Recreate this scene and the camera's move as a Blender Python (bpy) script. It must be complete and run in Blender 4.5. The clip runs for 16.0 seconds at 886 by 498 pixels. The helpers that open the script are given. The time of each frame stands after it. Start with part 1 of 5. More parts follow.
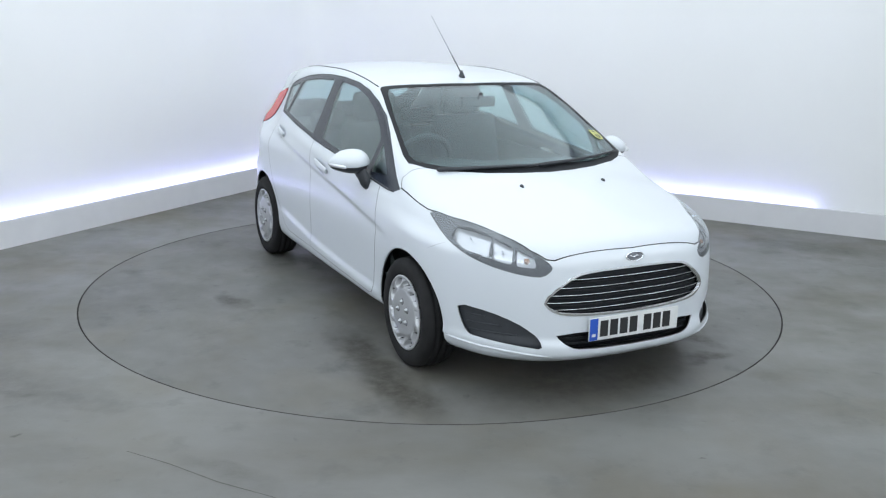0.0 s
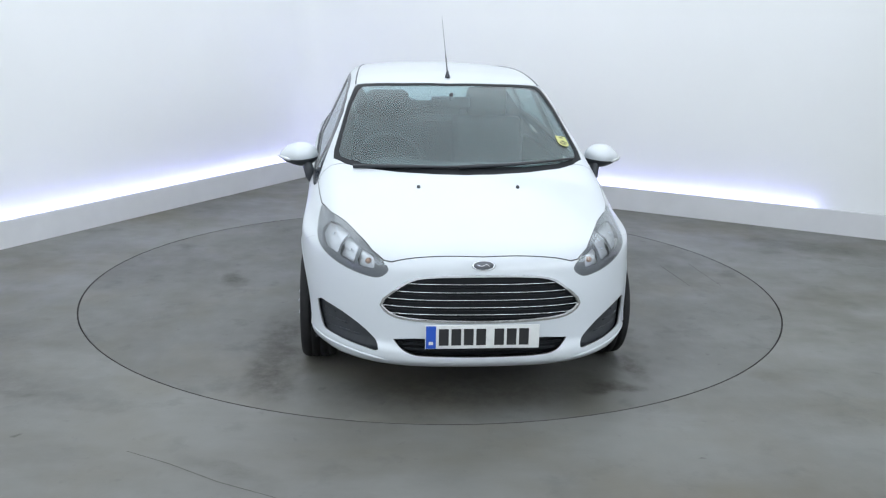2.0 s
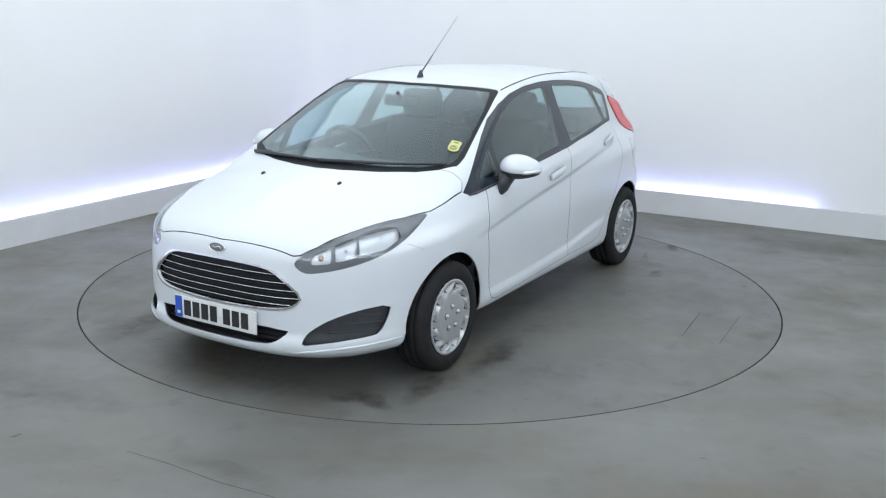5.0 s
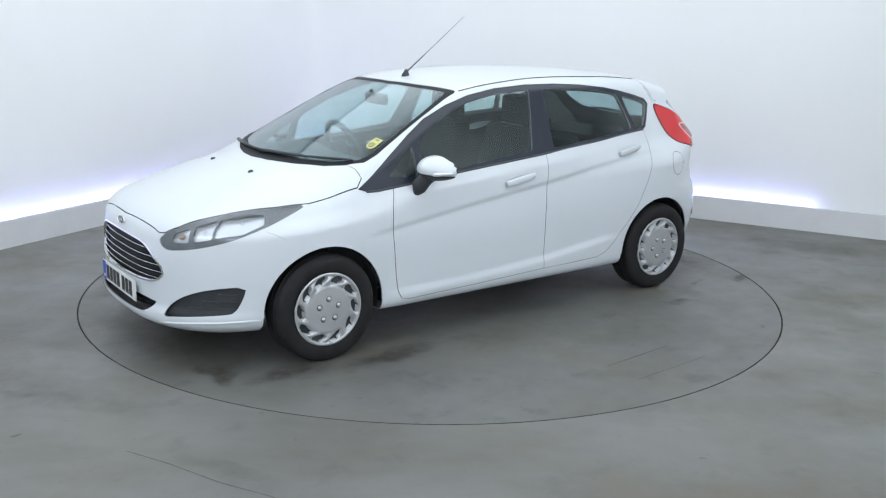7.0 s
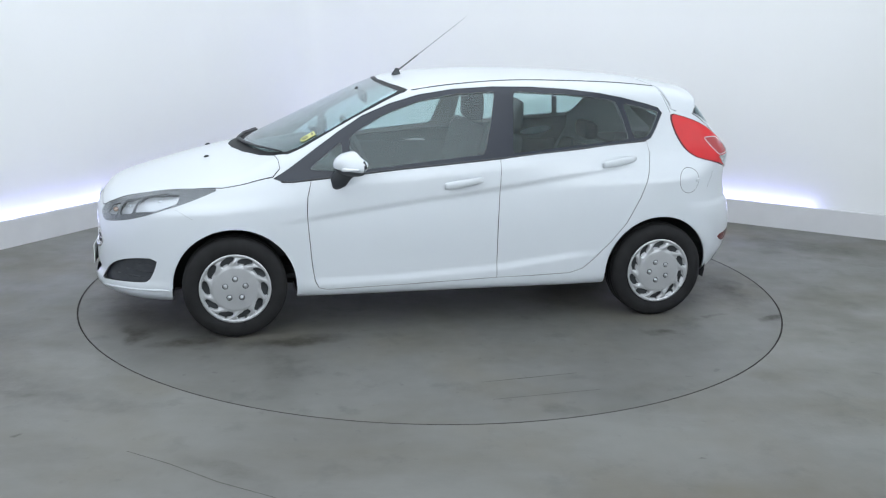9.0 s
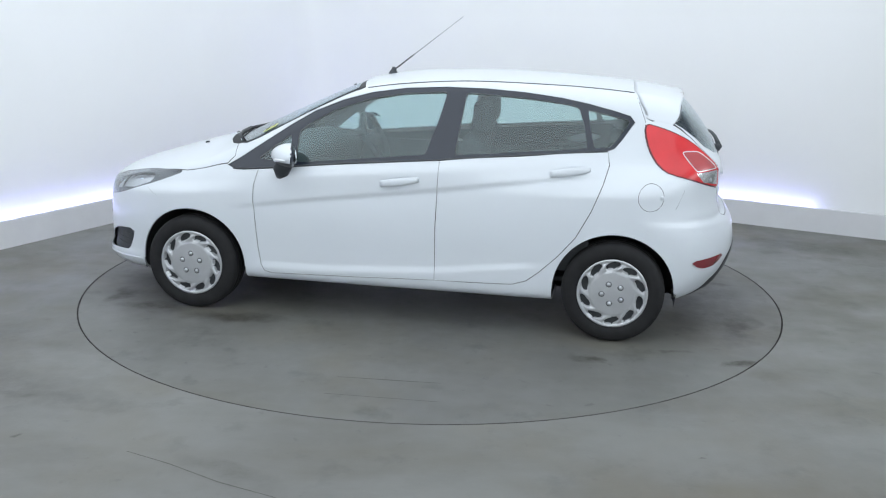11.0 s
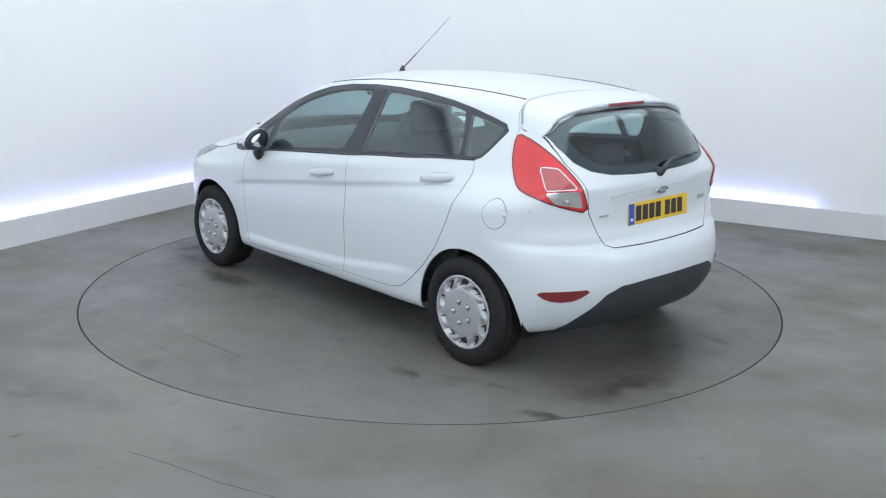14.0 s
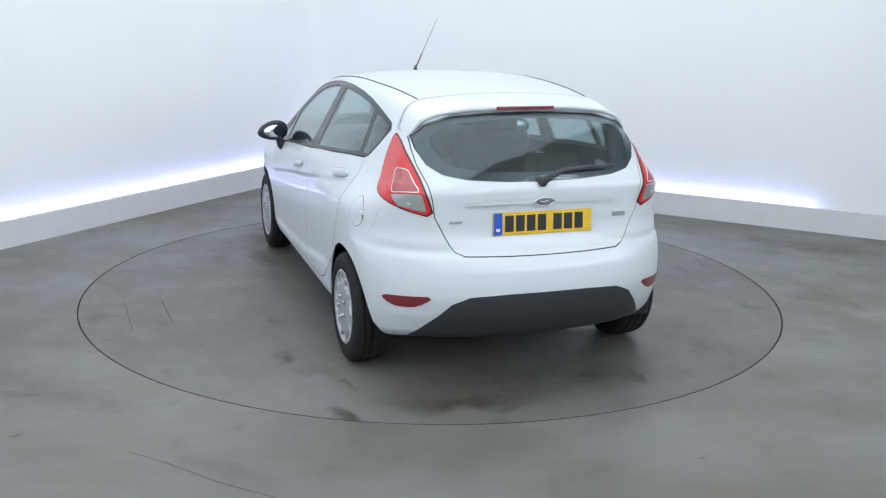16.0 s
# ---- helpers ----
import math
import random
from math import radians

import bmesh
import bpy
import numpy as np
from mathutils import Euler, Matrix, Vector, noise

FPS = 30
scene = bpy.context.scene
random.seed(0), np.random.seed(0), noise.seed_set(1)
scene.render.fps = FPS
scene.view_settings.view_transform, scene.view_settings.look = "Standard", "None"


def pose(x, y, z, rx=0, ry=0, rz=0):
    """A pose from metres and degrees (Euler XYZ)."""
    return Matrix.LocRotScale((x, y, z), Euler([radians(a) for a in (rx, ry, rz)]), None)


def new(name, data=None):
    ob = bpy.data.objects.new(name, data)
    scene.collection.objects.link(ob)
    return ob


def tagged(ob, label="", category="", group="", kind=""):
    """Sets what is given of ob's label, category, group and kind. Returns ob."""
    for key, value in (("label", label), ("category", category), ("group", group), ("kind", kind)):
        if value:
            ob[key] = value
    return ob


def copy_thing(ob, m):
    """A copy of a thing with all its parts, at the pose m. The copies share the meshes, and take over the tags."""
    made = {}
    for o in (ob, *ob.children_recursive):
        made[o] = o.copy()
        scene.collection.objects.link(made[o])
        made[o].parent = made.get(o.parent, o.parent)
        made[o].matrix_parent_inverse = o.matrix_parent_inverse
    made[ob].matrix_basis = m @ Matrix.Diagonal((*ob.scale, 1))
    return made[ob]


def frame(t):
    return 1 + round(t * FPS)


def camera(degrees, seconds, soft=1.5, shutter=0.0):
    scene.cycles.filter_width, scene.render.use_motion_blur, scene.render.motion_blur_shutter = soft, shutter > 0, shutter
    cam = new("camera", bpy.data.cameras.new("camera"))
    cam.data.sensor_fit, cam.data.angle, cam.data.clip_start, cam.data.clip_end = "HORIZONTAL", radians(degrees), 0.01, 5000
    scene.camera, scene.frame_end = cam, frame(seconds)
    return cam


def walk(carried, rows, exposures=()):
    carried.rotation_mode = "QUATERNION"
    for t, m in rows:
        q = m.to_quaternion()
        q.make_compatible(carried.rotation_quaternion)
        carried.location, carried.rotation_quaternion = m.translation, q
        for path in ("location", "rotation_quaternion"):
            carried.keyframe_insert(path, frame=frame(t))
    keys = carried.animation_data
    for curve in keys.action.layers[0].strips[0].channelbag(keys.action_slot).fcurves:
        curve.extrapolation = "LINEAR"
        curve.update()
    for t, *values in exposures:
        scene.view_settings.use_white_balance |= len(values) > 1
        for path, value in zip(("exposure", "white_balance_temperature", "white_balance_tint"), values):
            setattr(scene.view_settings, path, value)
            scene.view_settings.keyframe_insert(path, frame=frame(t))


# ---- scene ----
cam = camera(49.68, 16.0, soft=1.2)
EYE = pose(0.0, -6.164, 1.817, 0, 0, -0.652) @ pose(0, 0, 0, 90 - 14.371) @ pose(0, 0, 0, 0, 0, 1.141)
walk(cam, [(0.0, EYE), (16.0, EYE)], exposures=[(0.0, 0.0), (16.0, 0.0)])

# ---- world and light ----
world = bpy.data.worlds.new("studio_world")
world.use_nodes = True
world.node_tree.nodes["Background"].inputs[0].default_value = (0.75, 0.8, 0.9, 1)
world.node_tree.nodes["Background"].inputs[1].default_value = 0.05
scene.world = world
LAMP_STRENGTH = 1.70
SOUTH_STRENGTH, EAST_STRENGTH = 3.3, 3.6
LED_STRENGTH = 16.5
# ---- the car's outer surface, as one smooth function in metres ----
# x ahead, y to its left, z up, from the ground midway between the axles


def curve(xs, ys, lo, hi, n=500):
    """A monotone cubic through the knots, as a table from lo to hi."""
    xs, ys = np.array(xs, float), np.array(ys, float)
    h, d = np.diff(xs), np.diff(ys) / np.diff(xs)
    m = np.empty(len(xs))
    m[0], m[-1] = d[0], d[-1]
    for i in range(1, len(xs) - 1):
        if d[i - 1] * d[i] <= 0:
            m[i] = 0
        else:
            w1, w2 = 2 * h[i] + h[i - 1], h[i] + 2 * h[i - 1]
            m[i] = (w1 + w2) / (w1 / d[i - 1] + w2 / d[i])
    q = np.linspace(lo, hi, n)
    k = np.clip(np.searchsorted(xs, q) - 1, 0, len(xs) - 2)
    t = (q - xs[k]) / h[k]
    inside = (2 * t**3 - 3 * t**2 + 1) * ys[k] + (t**3 - 2 * t**2 + t) * h[k] * m[k] + (3 * t**2 - 2 * t**3) * ys[k + 1] + (t**3 - t**2) * h[k] * m[k + 1]
    inside = np.where(t < 0, ys[0] + (q - xs[0]) * m[0], inside)
    return q, np.where(t > 1, ys[-1] + (q - xs[-1]) * m[-1], inside)


# centre line of bonnet, windscreen and roof
TOP = curve([-2.2, -1.9, -1.56, -1.28, -0.9, -0.4, 0.0, 0.28, 0.42, 0.75, 1.10, 1.20, 1.374, 1.6, 1.8, 1.92, 2.0, 2.1],
            [1.15, 1.26, 1.342, 1.382, 1.409, 1.421, 1.408, 1.372, 1.325, 1.180, 1.018, 0.978, 0.938, 0.875, 0.815, 0.772, 0.730, 0.66], -2.4, 2.4)
CROWN = curve([-1.6, -0.4, 0.3, 0.9, 1.3, 1.7, 2.0], [0.13, 0.095, 0.13, 0.19, 0.20, 0.19, 0.17], -2.4, 2.4)
FRONT = curve([0.0, 0.16, 0.20, 0.240, 0.28, 0.33, 0.45, 0.56, 0.64, 0.70, 0.76, 0.85, 1.2],
              [1.90, 1.99, 2.038, 2.057, 2.050, 2.030, 2.030, 2.025, 2.015, 2.005, 1.985, 1.95, 1.75], 0.0, 1.7)
REAR = curve([0.0, 0.20, 0.30, 0.40, 0.50, 0.60, 0.66, 0.70, 0.80, 0.90, 0.96, 1.03, 1.18, 1.31, 1.5],
             [-1.70, -1.78, -1.85, -1.905, -1.925, -1.915, -1.878, -1.828, -1.803, -1.806, -1.810, -1.790, -1.695, -1.580, -1.40], 0.0, 1.7)
FLAT = curve([0.0, 0.60, 0.74, 0.96, 1.10, 1.7], [0, 0, 1, 1, 0, 0], 0.0, 1.7)  # where the tailgate is nearly flat across
WIDE = curve([-2.1, -1.75, -1.6, -1.42, -1.2, -0.9, -0.3, 0.4, 0.9, 1.2, 1.45, 1.65, 1.85, 2.1],
             [0.70, 0.765, 0.800, 0.826, 0.842, 0.838, 0.834, 0.834, 0.838, 0.842, 0.828, 0.797, 0.760, 0.70], -2.4, 2.4)
BELT = curve([-2.1, -1.4, -1.176, -0.8, -0.25, 0.4, 1.02, 1.3, 1.7, 2.1], [0.60, 0.655, 0.700, 0.748, 0.786, 0.790, 0.770, 0.742, 0.70, 0.66], -2.4, 2.4)
BELT_Z = curve([-2.1, -1.176, -0.25, 0.4, 1.02, 1.4, 1.8, 2.1], [1.13, 1.057, 0.978, 0.920, 0.877, 0.83, 0.77, 0.72], -2.4, 2.4)
SX, SZ = np.linspace(-2.4, 2.4, 241), np.linspace(0.0, 1.7, 341)
SIDE = np.empty((241, 341))
for i_, x_ in enumerate(SX):
    wm, wb, zb = (np.interp(x_, *c) for c in (WIDE, BELT, BELT_Z))
    zb = max(zb, 0.72)
    SIDE[i_] = curve([0.0, 0.17, 0.22, 0.28, 0.42, 0.60, 0.5 * (0.66 + zb - 0.10), zb - 0.07, zb, 1.7],
                     [wm - 0.13, wm - 0.06, wm - 0.028, wm - 0.012, wm - 0.006, wm, wm - 0.004, wb + 0.035, wb, wb - 0.49 * (1.7 - zb)], 0.0, 1.7, 341)[1]

    # the rising crease under the handles and the flare along the sill
    zc = np.interp(x_, [-1.1, -0.63, -0.245, 0.36, 0.80, 1.0], [0.930, 0.872, 0.816, 0.738, 0.676, 0.645])
    fade = np.clip((x_ + 1.30) / 0.25, 0, 1) * np.clip((1.02 - x_) / 0.20, 0, 1)
    ramp = np.clip((zc + 0.006 - SZ) / 0.034, 0, 1)
    SIDE[i_] -= 0.011 * fade * ramp * ramp * (3 - 2 * ramp) * np.exp(-np.maximum(zc - SZ, 0) / 0.12)
    zl = np.interp(x_, [-0.75, -0.24, 0.36, 0.80], [0.425, 0.362, 0.328, 0.322])
    SIDE[i_] += 0.011 * np.clip((x_ + 0.95) / 0.25, 0, 1) * np.clip((0.90 - x_) / 0.15, 0, 1) * np.clip((zl - SZ) / 0.036, 0, 1)


def side_width(x, z):
    fx, fz = np.clip((x + 2.4) / 0.02, 0, 239.999), np.clip(z / 0.005, 0, 339.999)
    i, j = fx.astype(int), fz.astype(int)
    u, v = fx - i, fz - j
    return (SIDE[i, j] * (1 - u) + SIDE[i + 1, j] * u) * (1 - v) + (SIDE[i, j + 1] * (1 - u) + SIDE[i + 1, j + 1] * u) * v


def smax(a, b, k):
    h = np.maximum(k - np.abs(a - b), 0) / k
    return np.maximum(a, b) + h * h * k * 0.25


def body_f(p):
    """Below zero inside the body, about metres from it."""
    x, y, z = p[:, 0], np.abs(p[:, 1]), p[:, 2]
    g1 = (y - side_width(x, z)) / np.where(z > 1.0, 1.11, 1.03)
    ys = np.sqrt(p[:, 1] ** 2 + 0.0004)
    slope = np.where((x > 0.3) & (x < 1.2), 1.09, 1.03)
    g2 = (z - np.interp(x, *TOP) + np.interp(x, *CROWN) * ys**2) / slope
    g3 = (x - np.interp(z, *FRONT) + 0.13 * ys**2 + 0.92 * ys**4) / np.sqrt(1 + (0.26 * ys + 3.7 * ys**3) ** 2)
    flat = np.interp(z, *FLAT)
    g4 = (np.interp(z, *REAR) - x + (1 - flat) * (0.10 * ys**2 + 0.60 * ys**4) + flat * (0.01 * ys**2 + 1.13 * ys**6)) / np.sqrt(1 + (0.2 * ys + 2.4 * ys**3) ** 2) / np.where(z > 1.0, 1.3, 1.02)
    g = smax(g1, g2, 0.07)
    g = smax(g, g3, 0.07)
    g = smax(g, g4, 0.06)
    chin = np.clip((x - 1.45) / 0.25, 0, 1)
    low = 0.205 + 0.045 * np.clip((-1.45 - x) / 0.25, 0, 1) - 0.026 * chin
    return smax(g, low - z, 0.05 + 0.08 * chin)


def body_n(p):
    """Outward unit normals of the surface."""
    e = 0.008
    g = np.stack([body_f(p + e * a) - body_f(p - e * a) for a in np.eye(3)], 1)
    return g / np.maximum(np.linalg.norm(g, axis=1), 1e-9)[:, None]


def along(o, d, far, steps=30):
    """First crossing out of the body from the inner points o along d."""
    lo, hi = np.zeros(len(o)), np.full(len(o), far)
    for _ in range(steps):
        m = 0.5 * (lo + hi)
        out = body_f(o + d * m[:, None]) > 0
        hi, lo = np.where(out, m, hi), np.where(out, lo, m)
    return o + d * lo[:, None]


def onto(p, off=0.0):
    """The points p moved along the normals until they lie off outside the surface."""
    p = np.array(p, float)
    for _ in range(6):
        n = body_n(p)
        p = p - n * (body_f(p) - off)[:, None] * 0.9
    return p

# ---- materials ----


def material(name, colour, rough=0.5, metal=0.0, coat=0.0, spec=0.5, vary=0.0, scale=8.0, bump=0.0, bump_scale=60.0, alpha=1.0):
    m = bpy.data.materials.new(name)
    m.use_nodes = True
    nt = m.node_tree
    b = nt.nodes["Principled BSDF"]
    b.inputs["Base Color"].default_value = (*colour, 1)
    b.inputs["Roughness"].default_value = rough
    b.inputs["Metallic"].default_value = metal
    b.inputs["Coat Weight"].default_value = coat
    b.inputs["Coat Roughness"].default_value = 0.04
    b.inputs["Specular IOR Level"].default_value = spec
    if vary or bump:
        co = nt.nodes.new("ShaderNodeTexCoord")
        if vary:
            n = nt.nodes.new("ShaderNodeTexNoise")
            n.inputs["Scale"].default_value = scale
            n.inputs["Detail"].default_value = 6
            r = nt.nodes.new("ShaderNodeValToRGB")
            r.color_ramp.elements[0].position, r.color_ramp.elements[1].position = 0.3, 0.7
            r.color_ramp.elements[0].color = (*[c * (1 - vary) for c in colour], 1)
            r.color_ramp.elements[1].color = (*[min(1, c * (1 + vary)) for c in colour], 1)
            nt.links.new(co.outputs["Object"], n.inputs["Vector"])
            nt.links.new(n.outputs["Fac"], r.inputs["Fac"])
            nt.links.new(r.outputs["Color"], b.inputs["Base Color"])
        if bump:
            n2 = nt.nodes.new("ShaderNodeTexNoise")
            n2.inputs["Scale"].default_value = bump_scale
            n2.inputs["Detail"].default_value = 4
            bp = nt.nodes.new("ShaderNodeBump")
            bp.inputs["Strength"].default_value = bump
            bp.inputs["Distance"].default_value = 0.004
            nt.links.new(co.outputs["Object"], n2.inputs["Vector"])
            nt.links.new(n2.outputs["Fac"], bp.inputs["Height"])
            nt.links.new(bp.outputs["Normal"], b.inputs["Normal"])
    return m


def glass(name, tint, mirror=0.05, rough=0.06):
    m = bpy.data.materials.new(name)
    m.use_nodes = True
    nt = m.node_tree
    nt.nodes.remove(nt.nodes["Principled BSDF"])
    tr, gl, mix, lw = (nt.nodes.new(k) for k in ("ShaderNodeBsdfTransparent", "ShaderNodeBsdfGlossy", "ShaderNodeMixShader", "ShaderNodeLayerWeight"))
    pw, sc = nt.nodes.new("ShaderNodeMath"), nt.nodes.new("ShaderNodeMath")
    pw.operation, sc.operation = "POWER", "MULTIPLY_ADD"
    pw.inputs[1].default_value, sc.inputs[1].default_value, sc.inputs[2].default_value = 4.0, 0.85, mirror
    lw.inputs[0].default_value = 0.5
    tr.inputs[0].default_value = (*tint, 1)
    gl.inputs["Roughness"].default_value = rough
    gl.inputs[0].default_value = (0.95, 0.98, 1.0, 1)
    nt.links.new(lw.outputs["Facing"], pw.inputs[0])
    nt.links.new(pw.outputs[0], sc.inputs[0])
    nt.links.new(sc.outputs[0], mix.inputs[0])
    nt.links.new(tr.outputs[0], mix.inputs[1])
    nt.links.new(gl.outputs[0], mix.inputs[2])
    nt.links.new(mix.outputs[0], nt.nodes["Material Output"].inputs[0])
    return m


def glow(name, colour, strength):
    m = bpy.data.materials.new(name)
    m.use_nodes = True
    nt = m.node_tree
    e = nt.nodes.new("ShaderNodeEmission")
    e.inputs[0].default_value, e.inputs[1].default_value = (*colour, 1), strength
    nt.links.new(e.outputs[0], nt.nodes["Material Output"].inputs[0])
    return m


def floor_material(name, worn, stains_and_shade=(), tone=1.0):
    """Grey painted concrete: broad blotches, brownish dust, dark stain and painted shade patches, a dull sheen."""
    m = bpy.data.materials.new(name)
    m.use_nodes = True
    nt = m.node_tree
    b = nt.nodes["Principled BSDF"]
    co = nt.nodes.new("ShaderNodeTexCoord")

    def noise_fac(scale, detail, lo, hi, stretch=(1, 1, 1), rough=0.55):
        mp = nt.nodes.new("ShaderNodeMapping")
        mp.inputs["Scale"].default_value = stretch
        n = nt.nodes.new("ShaderNodeTexNoise")
        n.inputs["Scale"].default_value, n.inputs["Detail"].default_value, n.inputs["Roughness"].default_value = scale, detail, rough
        r = nt.nodes.new("ShaderNodeMapRange")
        r.inputs[1].default_value, r.inputs[2].default_value = lo, hi
        nt.links.new(co.outputs["Object"], mp.inputs[0])
        nt.links.new(mp.outputs[0], n.inputs["Vector"])
        nt.links.new(n.outputs["Fac"], r.inputs[0])
        return r.outputs[0]

    def blend(fac, amount, a, colour):
        k = nt.nodes.new("ShaderNodeMath")
        k.operation = "MULTIPLY"
        k.inputs[1].default_value = amount
        nt.links.new(fac, k.inputs[0])
        x = nt.nodes.new("ShaderNodeMix")
        x.data_type = "RGBA"
        nt.links.new(k.outputs[0], x.inputs[0])
        if isinstance(a, tuple):
            x.inputs[6].default_value = (*a, 1)
        else:
            nt.links.new(a, x.inputs[6])
        x.inputs[7].default_value = (*colour, 1)
        return x.outputs[2]

    c = blend(noise_fac(0.55, 3, 0.35, 0.65), 1.0, tuple(k * tone for k in (0.122, 0.122, 0.113)), tuple(k * tone for k in (0.178, 0.179, 0.169)))
    c = blend(noise_fac(1.1, 5, 0.48, 0.75, (0.5, 1.2, 1)), 0.75, c, (0.096, 0.087, 0.062))
    c = blend(noise_fac(6.0, 6, 0.45, 0.8), 0.22, c, (0.185, 0.19, 0.185))
    c = blend(noise_fac(3.2, 7, 0.60 - 0.04 * worn, 0.74, (1, 1, 1), 0.62), 0.75 * worn, c, (0.050, 0.052, 0.048))
    c = blend(noise_fac(11.0, 4, 0.66, 0.72), 0.4 * worn, c, (0.045, 0.045, 0.043))
    c = blend(noise_fac(1.9, 8, 0.50, 0.66, (0.7, 1.3, 1), 0.68), 0.22, c, (0.078, 0.075, 0.064))
    c = blend(noise_fac(0.9, 4, 0.50, 0.72), 0.60, c, (0.132, 0.117, 0.082))
    grain = noise_fac(16.0, 7, 0.15, 0.60, (1, 1, 1), 0.7)
    if stains_and_shade:
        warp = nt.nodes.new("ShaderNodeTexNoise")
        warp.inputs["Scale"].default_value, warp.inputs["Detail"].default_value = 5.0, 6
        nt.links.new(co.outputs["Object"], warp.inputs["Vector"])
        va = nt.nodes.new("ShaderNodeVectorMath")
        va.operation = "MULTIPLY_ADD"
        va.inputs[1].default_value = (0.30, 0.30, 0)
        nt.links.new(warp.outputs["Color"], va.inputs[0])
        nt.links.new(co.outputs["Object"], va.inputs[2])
    # dark ellipses: floor dirt, and on the turntable also painted bumper shade
    for x, y, rx, ry, turn, amount in stains_and_shade:
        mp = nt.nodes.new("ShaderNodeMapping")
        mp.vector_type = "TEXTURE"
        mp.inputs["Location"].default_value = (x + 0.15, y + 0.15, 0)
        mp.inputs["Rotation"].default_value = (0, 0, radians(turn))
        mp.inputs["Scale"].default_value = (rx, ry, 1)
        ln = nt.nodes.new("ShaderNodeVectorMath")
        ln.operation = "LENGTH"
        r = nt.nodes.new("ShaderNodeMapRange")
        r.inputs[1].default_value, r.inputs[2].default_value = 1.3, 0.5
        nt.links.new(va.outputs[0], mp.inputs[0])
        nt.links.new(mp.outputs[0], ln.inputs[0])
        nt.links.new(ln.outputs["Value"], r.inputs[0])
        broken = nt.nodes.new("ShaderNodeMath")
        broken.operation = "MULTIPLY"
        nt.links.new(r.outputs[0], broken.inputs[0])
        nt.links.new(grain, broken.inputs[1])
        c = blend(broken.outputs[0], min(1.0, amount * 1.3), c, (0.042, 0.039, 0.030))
    nt.links.new(c, b.inputs["Base Color"])
    mr = nt.nodes.new("ShaderNodeMapRange")
    mr.inputs[3].default_value, mr.inputs[4].default_value = 0.32, 0.60
    b.inputs["Specular IOR Level"].default_value = 0.38
    nt.links.new(noise_fac(2.2, 5, 0.3, 0.7), mr.inputs[0])
    nt.links.new(mr.outputs[0], b.inputs["Roughness"])
    bp = nt.nodes.new("ShaderNodeBump")
    bp.inputs["Strength"].default_value, bp.inputs["Distance"].default_value = 0.12, 0.004
    nt.links.new(noise_fac(35, 5, 0, 1), bp.inputs["Height"])
    nt.links.new(bp.outputs[0], b.inputs["Normal"])
    return m


PAINT = material("white_car_paint", (0.630, 0.664, 0.700), 0.32, coat=0.45, vary=0.012, scale=3.0)
INNER = material("dark_inner_trim", (0.045, 0.049, 0.053), 0.75, vary=0.15, scale=20)
BLACK = material("black_plastic", (0.034, 0.038, 0.045), 0.5, vary=0.15, scale=30)
PRINT_BLACK = material("printed_black_border", (0.014, 0.016, 0.019), 0.55, spec=0.2, vary=0.1, scale=40)
GLOSS_BLACK = material("gloss_black_trim", (0.021, 0.026, 0.038), 0.22, spec=0.55)
RUBBER = material("tyre_rubber", (0.015, 0.015, 0.016), 0.8, spec=0.3, vary=0.2, scale=14, bump=0.15, bump_scale=120)
SILVER = material("silver_wheel_paint", (0.48, 0.49, 0.505), 0.33, metal=0.45, vary=0.05, scale=12)
CHROME = material("chrome", (0.80, 0.81, 0.83), 0.10, metal=1.0)
LAMP_DARK = material("lamp_housing_grey", (0.13, 0.135, 0.145), 0.4, metal=0.2)
REFLECTOR = material("lamp_reflector", (0.72, 0.73, 0.75), 0.30, metal=0.55)
LENS = glass("clear_lamp_lens", (0.95, 0.96, 0.97), 0.04)
SCREEN_GLASS = glass("windscreen_glass", (0.76, 0.865, 0.87), 0.030)
GLASS = glass("tinted_window_glass", (0.83, 0.915, 0.91), 0.055)
DARK_GLASS = glass("rear_window_glass", (0.76, 0.84, 0.85), 0.055)
RED = material("red_lamp_lens", (0.60, 0.030, 0.036), 0.2, coat=0.5, spec=0.3, vary=0.10, scale=5)
PALE_RED = material("pale_red_lamp_lens", (0.40, 0.065, 0.070), 0.15, coat=0.9)
AERIAL = material("grey_aerial_rod", (0.09, 0.09, 0.095), 0.4, metal=0.4)
RIM_RED = material("dark_red_lamp_edge", (0.09, 0.012, 0.018), 0.25, coat=0.5)
DARK_RED = material("dark_red_reflector", (0.20, 0.016, 0.026), 0.2, coat=0.7)
CLEAR_WHITE = material("clear_lamp_lens_white", (0.66, 0.65, 0.63), 0.18, metal=0.6, coat=0.6, vary=0.06, scale=30)
AMBER = material("amber_bulb", (0.50, 0.32, 0.23), 0.25, metal=0.3)
MIRROR = material("mirror_glass", (0.8, 0.84, 0.86), 0.02, metal=1.0)
PLATE_WHITE = material("white_plate", (0.72, 0.73, 0.72), 0.4, vary=0.05, scale=30)
PLATE_YELLOW = material("yellow_plate", (0.72, 0.46, 0.03), 0.4, vary=0.06, scale=30)
PLATE_BLUE = material("blue_plate_band", (0.02, 0.09, 0.48), 0.4)
INK = material("black_ink", (0.02, 0.02, 0.022), 0.5)
GREY_INK = material("grey_lettering", (0.45, 0.46, 0.48), 0.3, metal=0.6)
EMBLEM = material("dark_emblem_face", (0.14, 0.15, 0.17), 0.25, coat=0.5)
FABRIC = material("dark_seat_fabric", (0.034, 0.037, 0.040), 0.9, vary=0.2, scale=14)
